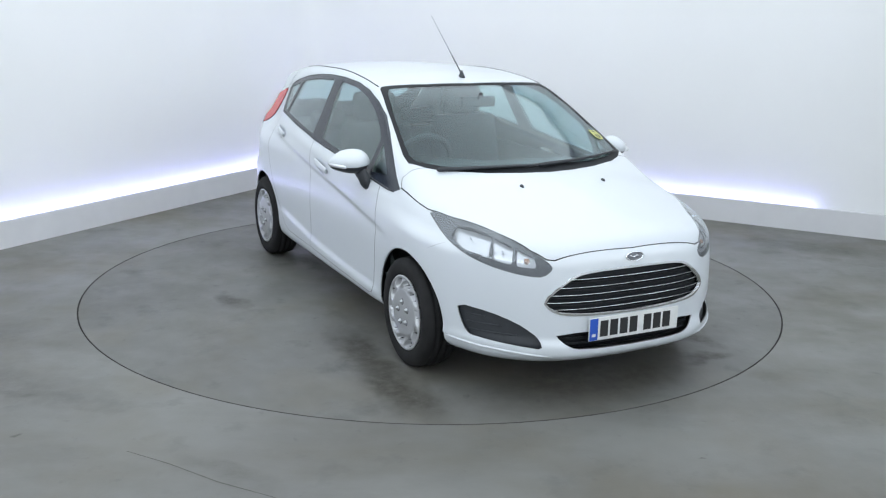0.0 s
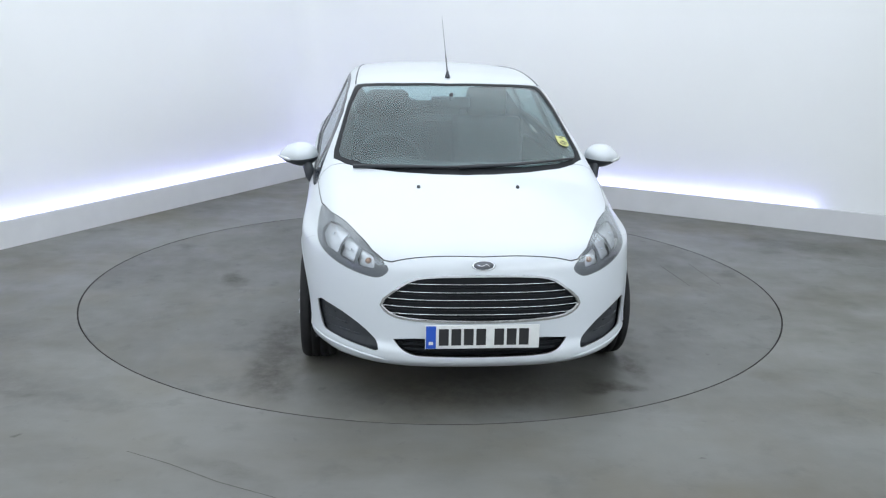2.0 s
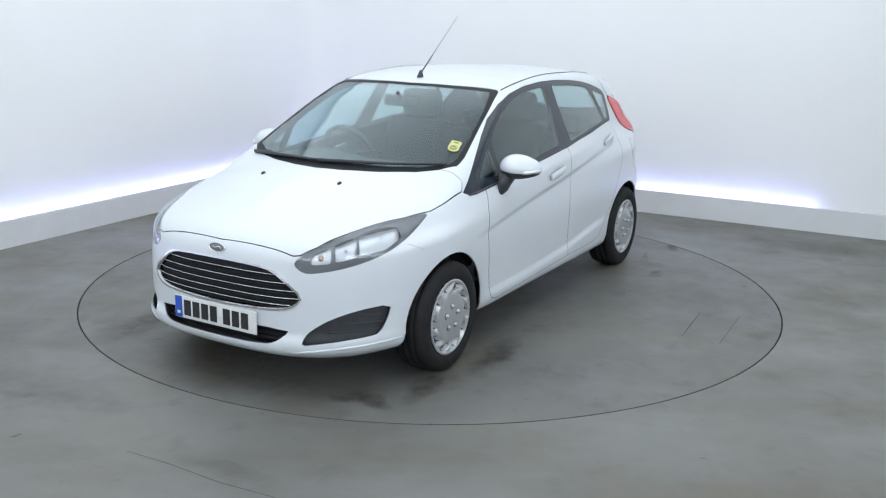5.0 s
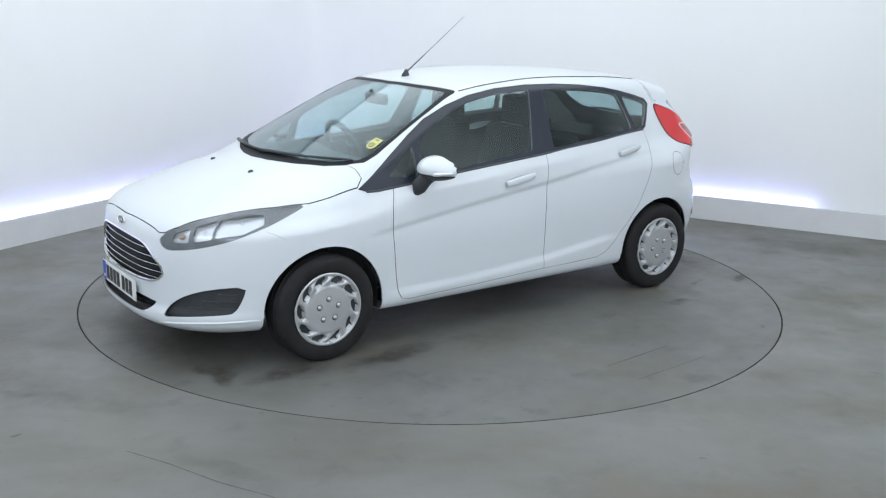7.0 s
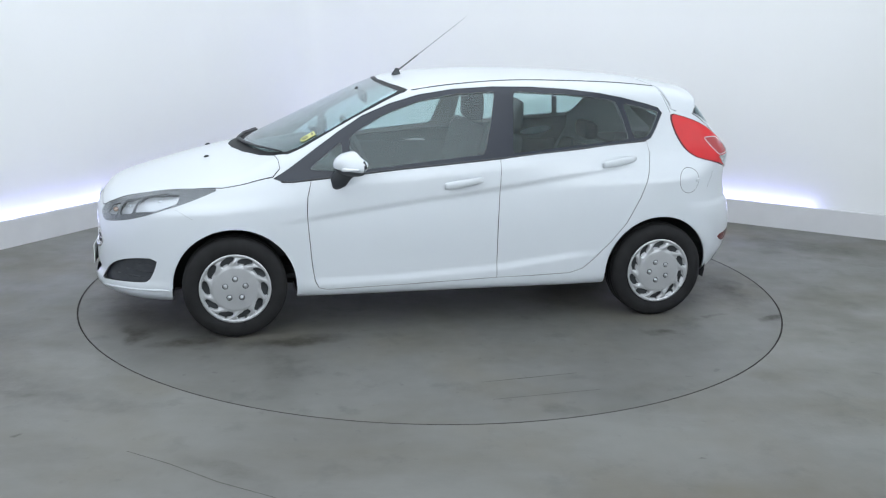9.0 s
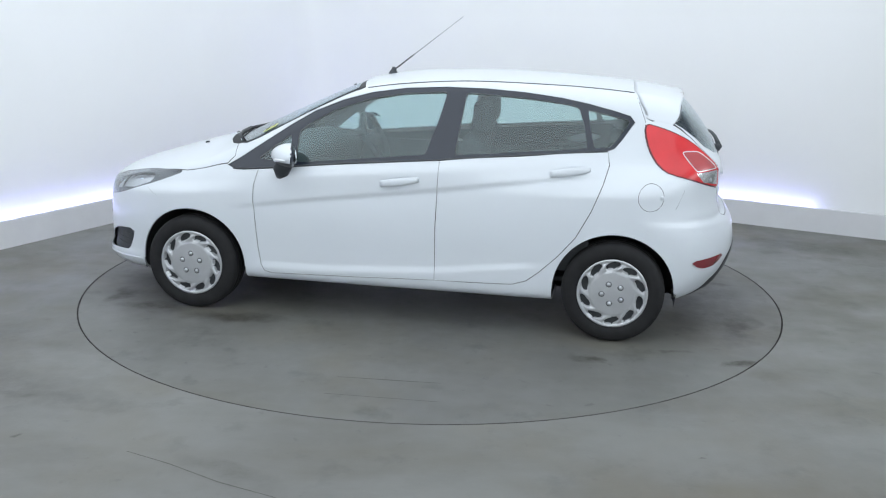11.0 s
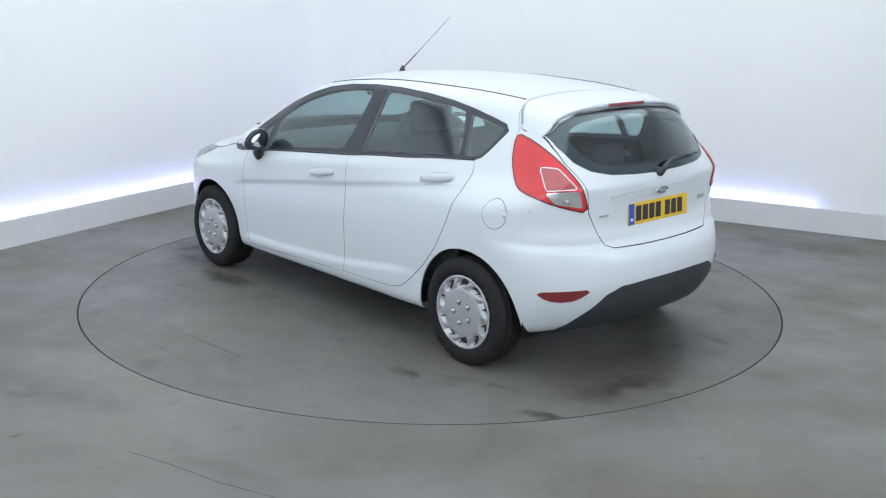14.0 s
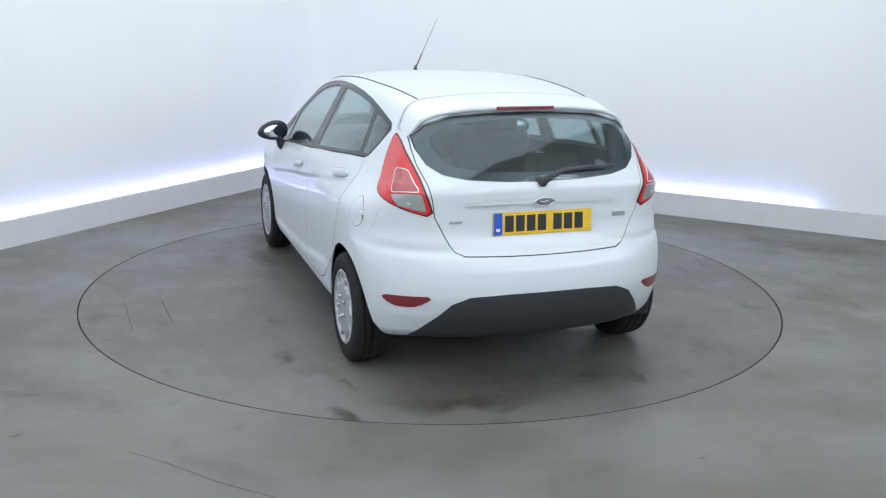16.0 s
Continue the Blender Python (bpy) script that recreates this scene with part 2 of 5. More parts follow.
HEADLINING = material("pale_headlining", (0.27, 0.28, 0.28), 0.9, vary=0.04, scale=20)
DASH = material("dashboard_plastic", (0.045, 0.048, 0.052), 0.6, vary=0.1, scale=12)
PILLAR = material("grey_pillar_trim", (0.22, 0.225, 0.225), 0.85)
STICKER = material("yellow_sticker", (0.56, 0.57, 0.22), 0.5)
WALL = material("white_wall_paint", (0.86, 0.865, 0.87), 0.75, vary=0.012, scale=1.2, bump=0.04, bump_scale=40)
PLINTH = material("pale_plinth_paint", (0.70, 0.70, 0.72), 0.55, vary=0.03, scale=5, bump=0.04, bump_scale=60)
CEILING = material("white_ceiling_paint", (0.80, 0.80, 0.80), 0.9, vary=0.02, scale=2)
FLOOR = floor_material("worn_grey_floor", 0.6, [(-2.3, -1.75, 0.9, 0.16, -20, 0.30), (-2.8, -0.9, 0.8, 0.2, -30, 0.25), (3.1, 0.75, 0.35, 0.08, -25, 0.3), (2.9, 1.2, 0.7, 0.16, -28, 0.35),
                                            (-0.8, -2.7, 0.25, 0.06, -30, 0.25), (-1.75, -2.34, 0.02, 0.012, 0, 0.9), (1.15, -2.54, 0.015, 0.01, 0, 0.9), (-1.99, -1.95, 0.14, 0.04, 0, 0.35)], 1.06)
# wide patches at x 1.85 and -1.78: dirt plus painted shade under the bumpers
DISC = floor_material("stained_shaded_turntable_floor", 1.0, [
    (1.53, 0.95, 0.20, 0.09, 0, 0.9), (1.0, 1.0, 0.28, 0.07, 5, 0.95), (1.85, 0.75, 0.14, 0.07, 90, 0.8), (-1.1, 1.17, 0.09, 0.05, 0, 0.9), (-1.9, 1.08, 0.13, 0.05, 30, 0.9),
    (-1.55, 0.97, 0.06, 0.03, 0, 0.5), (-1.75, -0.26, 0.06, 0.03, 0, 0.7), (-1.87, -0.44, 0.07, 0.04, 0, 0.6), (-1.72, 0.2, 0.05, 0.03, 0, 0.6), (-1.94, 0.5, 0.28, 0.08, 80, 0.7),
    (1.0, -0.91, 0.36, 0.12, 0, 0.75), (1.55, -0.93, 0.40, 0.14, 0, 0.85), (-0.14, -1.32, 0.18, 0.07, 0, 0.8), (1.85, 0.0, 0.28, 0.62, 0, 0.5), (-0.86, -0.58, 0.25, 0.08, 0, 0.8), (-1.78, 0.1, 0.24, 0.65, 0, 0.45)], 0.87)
SEAM = material("dark_floor_seam", (0.035, 0.033, 0.03), 0.8)
GRIME = material("dark_grime", (0.060, 0.058, 0.048), 0.6, vary=0.3, scale=40)
LAMP_GLOW = glow("lamp_diffuser", (0.90, 0.985, 1.06), LAMP_STRENGTH)
SOUTH_GLOW = glow("light_box_diffuser", (0.90, 0.985, 1.06), SOUTH_STRENGTH)
EAST_GLOW = glow("bright_light_box_diffuser", (0.90, 0.985, 1.06), EAST_STRENGTH)
LED_GLOW = glow("led_strip_light", (0.42, 0.44, 1.0), LED_STRENGTH)

# ---- mesh helpers ----


def part(name, data, mat, parent=None, label="", smooth=True):
    """Links a bmesh, or a mesh, as one object; under its thing, if given."""
    if isinstance(data, bmesh.types.BMesh):
        me = bpy.data.meshes.new(name)
        data.to_mesh(me)
        data.free()
    else:
        me = data
    for m in mat if isinstance(mat, (list, tuple)) else (mat,):
        if len(me.materials) < (len(mat) if isinstance(mat, (list, tuple)) else 1):
            me.materials.append(m)
    if smooth:
        for p in me.polygons:
            p.use_smooth = True
    ob = new(name, me)
    ob.parent = parent
    if name in ("windscreen", "window_pane", "rear_window", "clear_cover"):
        ob.visible_shadow = False
    return tagged(ob, label) if label else ob


def box(sx, sy, sz, at=(0, 0, 0), bevel=0.0, turn=None, bm=None):
    """A bevelled box of that size with its centre at a place."""
    bm = bm or bmesh.new()
    v = bmesh.ops.create_cube(bm, size=1, matrix=Matrix.Translation(at) @ (turn or Matrix()) @ Matrix.Diagonal((sx, sy, sz, 1)))["verts"]
    if bevel:
        e = {x for q in v for x in q.link_edges}
        bmesh.ops.bevel(bm, geom=list(e), offset=bevel, segments=3, affect="EDGES", profile=0.6)
    return bm


def lathe(rings, n=48, axis="y", bm=None, closed=False):
    """A turned body: rings of (radius, along)."""
    bm = bm or bmesh.new()
    loops = []
    for r, h in rings:
        loop = []
        for i in range(n):
            a = 2 * math.pi * i / n
            c, s = r * math.cos(a), r * math.sin(a)
            loop.append(bm.verts.new((c, h, s) if axis == "y" else (c, s, h) if axis == "z" else (h, c, s)))
        loops.append(loop)
    pairs = list(zip(loops, loops[1:])) + ([(loops[-1], loops[0])] if closed else [])
    for a, b in pairs:
        for i in range(n):
            bm.faces.new((a[i], a[(i + 1) % n], b[(i + 1) % n], b[i]))
    if not closed:
        bm.faces.new(loops[0])
        bm.faces.new(loops[-1][::-1])
    bmesh.ops.recalc_face_normals(bm, faces=bm.faces)
    return bm


def tube(points, radius, n=10, bm=None):
    """A round rod along points; radius may be a list."""
    bm = bm or bmesh.new()
    pts = [Vector(p) for p in points]
    rad = radius if isinstance(radius, (list, tuple)) else [radius] * len(pts)
    loops = []
    for i, p in enumerate(pts):
        d = (pts[min(i + 1, len(pts) - 1)] - pts[max(i - 1, 0)]).normalized()
        q = d.to_track_quat("Z", "Y")
        loops.append([bm.verts.new(p + q @ Vector((rad[i] * math.cos(2 * math.pi * k / n), rad[i] * math.sin(2 * math.pi * k / n), 0))) for k in range(n)])
    for a, b in zip(loops, loops[1:]):
        for k in range(n):
            bm.faces.new((a[k], a[(k + 1) % n], b[(k + 1) % n], b[k]))
    bm.faces.new(loops[0][::-1])
    bm.faces.new(loops[-1])
    return bm


def rounded(points, times=2, closed=True):
    """Corner cutting, for rounded outlines."""
    p = np.array(points, float)
    for _ in range(times):
        q = np.roll(p, -1, 0) if closed else p[1:]
        a = p if closed else p[:-1]
        new_p = np.stack([0.75 * a + 0.25 * q, 0.25 * a + 0.75 * q], 1).reshape(-1, p.shape[1])
        p = new_p if closed else np.vstack([p[:1], new_p[1:-1], p[-1:]])
    return p


def fillet(points, r):
    """The outline with each corner rounded by about r."""
    p = np.array(points, float)
    out = []
    for a, b, c in zip(np.roll(p, 1, 0), p, np.roll(p, -1, 0)):
        u, v = a - b, c - b
        lu, lv = np.linalg.norm(u), np.linalg.norm(v)
        s, t = b + u / lu * min(r, 0.4 * lu), b + v / lv * min(r, 0.4 * lv)
        out += [s, 0.5625 * b + 0.28125 * s + 0.15625 * t, 0.5 * b + 0.25 * s + 0.25 * t, 0.5625 * b + 0.15625 * s + 0.28125 * t, t]
    return np.array(out)


def scoop(depth):
    """A dish for panel(): deepest in the middle of the outline, none at its edge."""
    def dish(v, poly):
        c = poly.mean(0)
        q, w = v[:, :2] - c, poly - c
        ang = np.arctan2(w[:, 1], w[:, 0])
        k = np.argsort(ang)
        r = np.interp(np.arctan2(q[:, 1], q[:, 0]), ang[k], np.linalg.norm(w, axis=1)[k], period=2 * math.pi)
        return depth * (1 - np.clip(np.linalg.norm(q, axis=1) / r, 0, 1) ** 2.5)
    return dish


def inside(poly, pts):
    """Which of the points lie in the outline."""
    x, y = pts[:, 0], pts[:, 1]
    hit = np.zeros(len(pts), bool)
    for (x0, y0), (x1, y1) in zip(poly, np.roll(poly, -1, 0)):
        cross = (y0 > y) != (y1 > y)
        hit ^= cross & (x < (x1 - x0) * (y - y0) / ((y1 - y0) or 1e-12) + x0)
    return hit


def grown(poly, by):
    """The outline moved outwards by so much."""
    a, b = np.roll(poly, 1, 0), np.roll(poly, -1, 0)
    t = b - a
    n = np.stack([t[:, 1], -t[:, 0]], 1) / np.maximum(np.linalg.norm(t, axis=1), 1e-9)[:, None]
    area = np.sum(poly[:, 0] * np.roll(poly[:, 1], -1) - np.roll(poly[:, 0], -1) * poly[:, 1])
    return poly + n * by * (1 if area > 0 else -1)


def cut(bm, poly, keep, facing=False):
    """Cuts a mesh along an outline in its own xy plane and keeps or drops what lies within."""
    lo, hi = poly.min(0) - 0.05, poly.max(0) + 0.05

    def near():
        return [f for f in bm.faces if (not facing or f.normal.z > 0.04) and lo[0] < (c := f.calc_center_median()).x < hi[0] and lo[1] < c.y < hi[1]]
    faces = near()
    for a, b in zip(poly, np.roll(poly, -1, 0)):
        d = b - a
        if np.hypot(*d) < 1e-6:
            continue
        x0, x1, y0, y1 = min(a[0], b[0]), max(a[0], b[0]), min(a[1], b[1]), max(a[1], b[1])
        pick = []
        for f in faces:
            if not f.is_valid:
                continue
            vs = [v.co for v in f.verts]
            if max(v.x for v in vs) >= x0 and min(v.x for v in vs) <= x1 and max(v.y for v in vs) >= y0 and min(v.y for v in vs) <= y1:
                pick.append(f)
        if not pick:
            continue
        geom = list({*pick, *(e for f in pick for e in f.edges), *(v for f in pick for v in f.verts)})
        r = bmesh.ops.bisect_plane(bm, geom=geom, dist=1e-5, plane_co=(a[0], a[1], 0), plane_no=(-d[1], d[0], 0))
        known = set(faces)
        faces += [g for g in r["geom"] if isinstance(g, bmesh.types.BMFace) and g not in known]
        faces = [f for f in faces if f.is_valid]
    bm.normal_update()
    faces = near() if keep is False else list(bm.faces)
    if not faces:
        return
    c = np.array([f.calc_center_median()[:2] for f in faces])
    hit = inside(poly, c)
    bmesh.ops.delete(bm, geom=[f for f, h in zip(faces, hit) if h != keep], context="FACES")


def basis(d):
    """A turn whose z is d and whose y is upwards."""
    z = Vector(d).normalized()
    up = Vector((0, 0, 1)) if abs(z.z) < 0.9 else Vector((1, 0, 0))
    x = up.cross(z).normalized()
    y = z.cross(x)
    return Matrix((x, y, z)).transposed()


def press(q, d, off=0.0):
    """Points slid along d onto the body's surface."""
    q, d = np.array(q, float), np.array(d, float)
    for _ in range(14):
        n = body_n(q)
        q = q - d * ((body_f(q) - off) / np.maximum(n @ d, 0.25) * 0.9)[:, None]
    return q


def sheet(name, verts, faces, normals, thick, mats, parent, label=""):
    """A curved panel with a thickness: outer skin, inner skin and rim, and true normals."""
    nv = len(verts)
    inner = verts - normals * thick
    count = {}
    for f in faces:
        for a, b in zip(f, f[1:] + f[:1]):
            count[(a, b)] = 1
    rim = [(a, b) for a, b in count if (b, a) not in count]
    allf = [tuple(f) for f in faces] + [tuple(i + nv for i in f[::-1]) for f in faces] + [(b, a, a + nv, b + nv) for a, b in rim]
    me = bpy.data.meshes.new(name)
    me.from_pydata(np.vstack([verts, inner]).tolist(), [], allf)
    idx = np.zeros(len(allf), np.int32)
    if len(mats) > 1:
        idx[len(faces):] = 1
    me.polygons.foreach_set("material_index", idx)
    me.polygons.foreach_set("use_smooth", np.ones(len(allf), bool))
    me.normals_split_custom_set_from_vertices(np.vstack([normals, -normals]).tolist())
    return part(name, me, list(mats), parent, label)


def panel(name, outline, d, mats, parent, off=0.0, thick=0.006, step=0.02, holes=(), grow=0.0, label="", dish=None):
    """A panel cut from the body's surface: the outline's points are slid along d onto it."""
    rot = basis(d)
    inv = np.array(rot.transposed())
    flat = np.array(outline, float) @ inv.T
    depth = flat[:, 2].mean()
    poly = grown(flat[:, :2], grow) if grow else flat[:, :2]
    lo, hi = poly.min(0) - 0.3 * step, poly.max(0) + 0.3 * step
    nx, ny = (max(2, int(math.ceil(s / step)) + 1) for s in hi - lo)
    bm = bmesh.new()
    vs = [[bm.verts.new((x, y, 0)) for x in np.linspace(lo[0], hi[0], nx)] for y in np.linspace(lo[1], hi[1], ny)]
    for j in range(ny - 1):
        for i in range(nx - 1):
            bm.faces.new((vs[j][i], vs[j][i + 1], vs[j + 1][i + 1], vs[j + 1][i]))
    bm.normal_update()
    cut(bm, poly, True)
    for h in holes:
        cut(bm, (np.array(h, float) @ inv.T)[:, :2], False)
    bmesh.ops.delete(bm, geom=[v for v in bm.verts if not v.link_faces], context="VERTS")
    bmesh.ops.remove_doubles(bm, verts=bm.verts, dist=2e-5)
    bm.verts.index_update()
    flat_v = np.array([v.co for v in bm.verts])
    faces = [[v.index for v in f.verts] for f in bm.faces]
    bm.free()
    q = np.column_stack([flat_v[:, :2], np.full(len(flat_v), depth)]) @ inv
    q = press(q, np.array(Vector(d).normalized()), off)
    n = body_n(q)
    if dish is not None:
        q = q - n * dish(flat_v, poly)[:, None]
    return sheet(name, q, faces, n, thick, mats, parent, label)


def mirrored(points):
    return np.array(points, float) * (1, -1, 1)

# ---- the studio ----
CORNER = Vector((-1.264, 4.097, 0))
LEFT_WAY = Vector((-1.4455, -2.5868, 0)).normalized()
RIGHT_WAY = Vector((1.3718, -0.724, 0)).normalized()
ROOM_H = 3.6
LONG, WIDE_ROOM = 9.5, 8.6
COVE = 0.40           # the corner is rounded off by this radius
WALL_BACK = 0.10      # the wall stands this far behind the plinth's face


def setting(name, bm, mat, label, category="wall"):
    return tagged(part(name, bm, mat, None, "", False), label, category, kind="structure")


def slab(a, b, thick, z0, z1):
    """An upright slab from a to b; its face runs from a to b, its body lies to the left of that way."""
    bm = bmesh.new()
    d = (b - a).normalized()
    n = Vector((-d.y, d.x, 0)) * thick
    low = [bm.verts.new((p.x, p.y, z0)) for p in (a, b, b + n, a + n)]
    top = [bm.verts.new((p.x, p.y, z1)) for p in (a, b, b + n, a + n)]
    bm.faces.new(low[::-1])
    bm.faces.new(top)
    for i in range(4):
        bm.faces.new((low[i], low[(i + 1) % 4], top[(i + 1) % 4], top[i]))
    return bm


def studio():
    nl, nr = Vector((LEFT_WAY.y, -LEFT_WAY.x, 0)), Vector((-RIGHT_WAY.y, RIGHT_WAY.x, 0))
    left_end, right_end = CORNER + LEFT_WAY * LONG, CORNER + RIGHT_WAY * WIDE_ROOM
    far = left_end + RIGHT_WAY * WIDE_ROOM
    # inner faces: left wall, right wall, and the two that close the place behind the camera
    k = WALL_BACK
    c2 = CORNER + nl * k + nr * k
    setting("wall_west", slab(left_end + nl * k, c2 + LEFT_WAY * COVE, 0.15, 0, ROOM_H), WALL, "matt white painted studio wall", "wall")
    setting("wall_north", slab(c2 + RIGHT_WAY * COVE, right_end + nr * k, 0.15, 0, ROOM_H), WALL, "matt white painted studio wall", "wall")
    setting("wall_east", slab(right_end + nr * k, far, 0.15, 0, ROOM_H), WALL, "plain white studio wall behind the viewer", "wall")
    setting("wall_south", slab(far, left_end + nl * k, 0.15, 0, ROOM_H), WALL, "plain white studio wall behind the viewer", "wall")
    bm = bmesh.new()
    a, b = c2 + LEFT_WAY * COVE, c2 + RIGHT_WAY * COVE
    ring = [a * (1 - t) ** 2 + c2 * (2 * t * (1 - t)) + b * t * t for t in np.linspace(0, 1, 33)] + [c2]
    low, top = ([bm.verts.new((q.x, q.y, z)) for q in ring] for z in (0, ROOM_H))
    for i in range(len(ring)):
        j = (i + 1) % len(ring)
        bm.faces.new((low[i], low[j], top[j], top[i]))
    bm.faces.new(low)
    bm.faces.new(top)
    bmesh.ops.recalc_face_normals(bm, faces=bm.faces)
    setting("wall_corner", bm, WALL, "rounded white corner between the studio walls", "wall")
    bm = bmesh.new()
    m = 14
    hole = 2.2315
    ring = [bm.verts.new((hole * math.cos(2 * math.pi * i / 128), hole * math.sin(2 * math.pi * i / 128), 0)) for i in range(128)]
    rim = [c2, right_end + nr * k, far, left_end + nl * k]
    outer = []
    for i in range(128):
        d = Vector((math.cos(2 * math.pi * i / 128), math.sin(2 * math.pi * i / 128), 0))
        reach = m
        for p0, p1 in zip(rim, rim[1:] + rim[:1]):
            e = p1 - p0
            den = d.x * e.y - d.y * e.x
            if abs(den) > 1e-6:
                t = (p0.x * e.y - p0.y * e.x) / den
                if t > 0:
                    reach = min(reach, t)
        outer.append(bm.verts.new(d * reach))
    for i in range(128):
        bm.faces.new((outer[i], outer[(i + 1) % 128], ring[(i + 1) % 128], ring[i]))
    setting("floor", bm, FLOOR, "worn grey painted concrete floor with dusty marks", "floor")
    # dark gap round the disc
    bm = bmesh.new()
    a = [bm.verts.new((2.28 * math.cos(2 * math.pi * i / 128), 2.28 * math.sin(2 * math.pi * i / 128), -0.03)) for i in range(128)]
    bm.faces.new(a)
    setting("pit", bm, SEAM, "dark gap beneath the edge of the turntable", "pit")
    bm = bmesh.new()
    vs = [bm.verts.new((*p.to_2d(), ROOM_H)) for p in (c2, right_end + nr * k, far, left_end + nl * k)]
    bm.faces.new(vs)
    setting("ceiling", bm, CEILING, "plain white studio ceiling", "ceiling")
    bm = bmesh.new()
    rows = [[bm.verts.new((x + k * 0.0012, y + k * 0.0021, 0.0006)) for k in (-1, 1)] for x, y in ((-1.25, -2.53), (-1.04, -2.64), (-0.82, -2.78), (-0.59, -2.89), (-0.3, -3.06))]
    for a, b in zip(rows, rows[1:]):
        bm.faces.new((a[0], b[0], b[1], a[1]))
    setting("floor_crack", bm, GRIME, "thin dark crack in the floor", "crack")
    # plinths with a lip, and the light strips hidden behind them
    for name, a, b, n in (("plinth_west", CORNER + LEFT_WAY * LONG, CORNER, nl), ("plinth_north", CORNER, CORNER + RIGHT_WAY * WIDE_ROOM, nr)):
        bm = slab(a, b, 0.03, 0, 0.205)
        bmesh.ops.bevel(bm, geom=[e for e in bm.edges if all(v.co.z > 0.1 for v in e.verts)], offset=0.004, segments=2, affect="EDGES")
        setting(name, bm, PLINTH, "low pale grey painted plinth along the wall", "skirting")
    for a, b, n in ((CORNER + LEFT_WAY * 9.3, CORNER + LEFT_WAY * 0.05, nl), (CORNER + RIGHT_WAY * 0.05, CORNER + RIGHT_WAY * 5.05, nr)):
        bm = slab(a + n * 0.045, b + n * 0.045, 0.02, 0.165, 0.180)
        tagged(part("light_strip", bm, LED_GLOW, None, "", False), "bluish white light strip hidden behind the plinth", "light strip", "light strips")


def ceiling_light(m, w, d):
    """A wide stretched light ceiling in a slim frame, hung under the ceiling."""
    root = tagged(new("ceiling_light"), "wide white stretched light ceiling in a slim frame", "ceiling light")
    root.matrix_basis = m
    for sx, sy, at in ((w + 0.06, 0.03, (0, d / 2 + 0.015, 0)), (w + 0.06, 0.03, (0, -d / 2 - 0.015, 0)), (0.03, d, (w / 2 + 0.015, 0, 0)), (0.03, d, (-w / 2 - 0.015, 0, 0))):
        part("frame", box(sx, sy, 0.06, at, 0.004), CEILING, root, "", False)
    part("diffuser", box(w, d, 0.02, (0, 0, 0.0)), LAMP_GLOW, root, "", False)
    return root


def wall_light(at, turn, w, h, light):
    """A flat light box on the wall behind the viewer."""
    root = tagged(new("wall_light"), "wide white light box mounted on the wall", "wall light", "wall lights")
    root.matrix_basis = Matrix.Translation(at) @ pose(0, 0, 0, 0, 0, turn)
    for sx, sz, x, z in ((w + 0.08, 0.04, 0, h / 2 + 0.02), (w + 0.08, 0.04, 0, -h / 2 - 0.02), (0.04, h, w / 2 + 0.02, 0), (0.04, h, -w / 2 - 0.02, 0)):
        part("frame", box(sx, 0.10, sz, (x, 0, z), 0.005), CEILING, root, "", False)
    part("diffuser", box(w, 0.05, h, (0, 0, 0)), light, root, "", False)


def turntable():
    root = tagged(new("turntable"), "round grey stained turntable with shade painted under the bumpers, set flush in the floor", "turntable")
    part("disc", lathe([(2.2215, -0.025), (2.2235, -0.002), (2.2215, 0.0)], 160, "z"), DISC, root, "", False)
    part("rim", lathe([(2.2225, -0.024), (2.2265, -0.024), (2.2265, -0.0015), (2.2245, 0.0005), (2.2225, -0.001)], 160, "z", None, True), SEAM, root, "dark worn metal edge", False)
    for pts in ([(0.115, 1.741), (-0.15, 1.722), (-0.40, 1.703)], [(0.115, 1.958), (-0.44, 1.929)], [(-1.20, 1.18), (-1.05, 1.16)]):
        bm = bmesh.new()
        rows = []
        for i, (x, y) in enumerate(pts):
            w = 0.0050 if 0 < i < len(pts) - 1 else 0.0022
            d = (Vector(pts[-1]) - Vector(pts[0])).normalized()
            rows.append([bm.verts.new((x - d.y * k * w, y + d.x * k * w, 0.0006)) for k in (-1, 1)])
        for a, b in zip(rows, rows[1:]):
            bm.faces.new((a[0], a[1], b[1], b[0]))
        bmesh.ops.recalc_face_normals(bm, faces=bm.faces)
        part("scratch", bm, GRIME, root, "thin dark scratch", False)
    return root


studio()
mid = CORNER + RIGHT_WAY * 3.05 + LEFT_WAY * 4.7
ceiling_light(pose(mid.x, mid.y, ROOM_H - 0.035, 0, 0, -28.5), 6.0, 9.2)
south = CORNER + LEFT_WAY * (LONG - 0.06) + RIGHT_WAY * 4.2
east = CORNER + RIGHT_WAY * (WIDE_ROOM - 0.06) + LEFT_WAY * 5.6
wall_light((south.x, south.y, 2.70), math.degrees(math.atan2(RIGHT_WAY.y, RIGHT_WAY.x)), 4.6, 1.4, SOUTH_GLOW)
wall_light((east.x, east.y, 2.65), math.degrees(math.atan2(LEFT_WAY.y, LEFT_WAY.x)), 6.6, 1.6, EAST_GLOW)
disc = turntable()

# ---- the car ----
car = tagged(new("car"), "white five-door hatchback car parked on the turntable", "car")


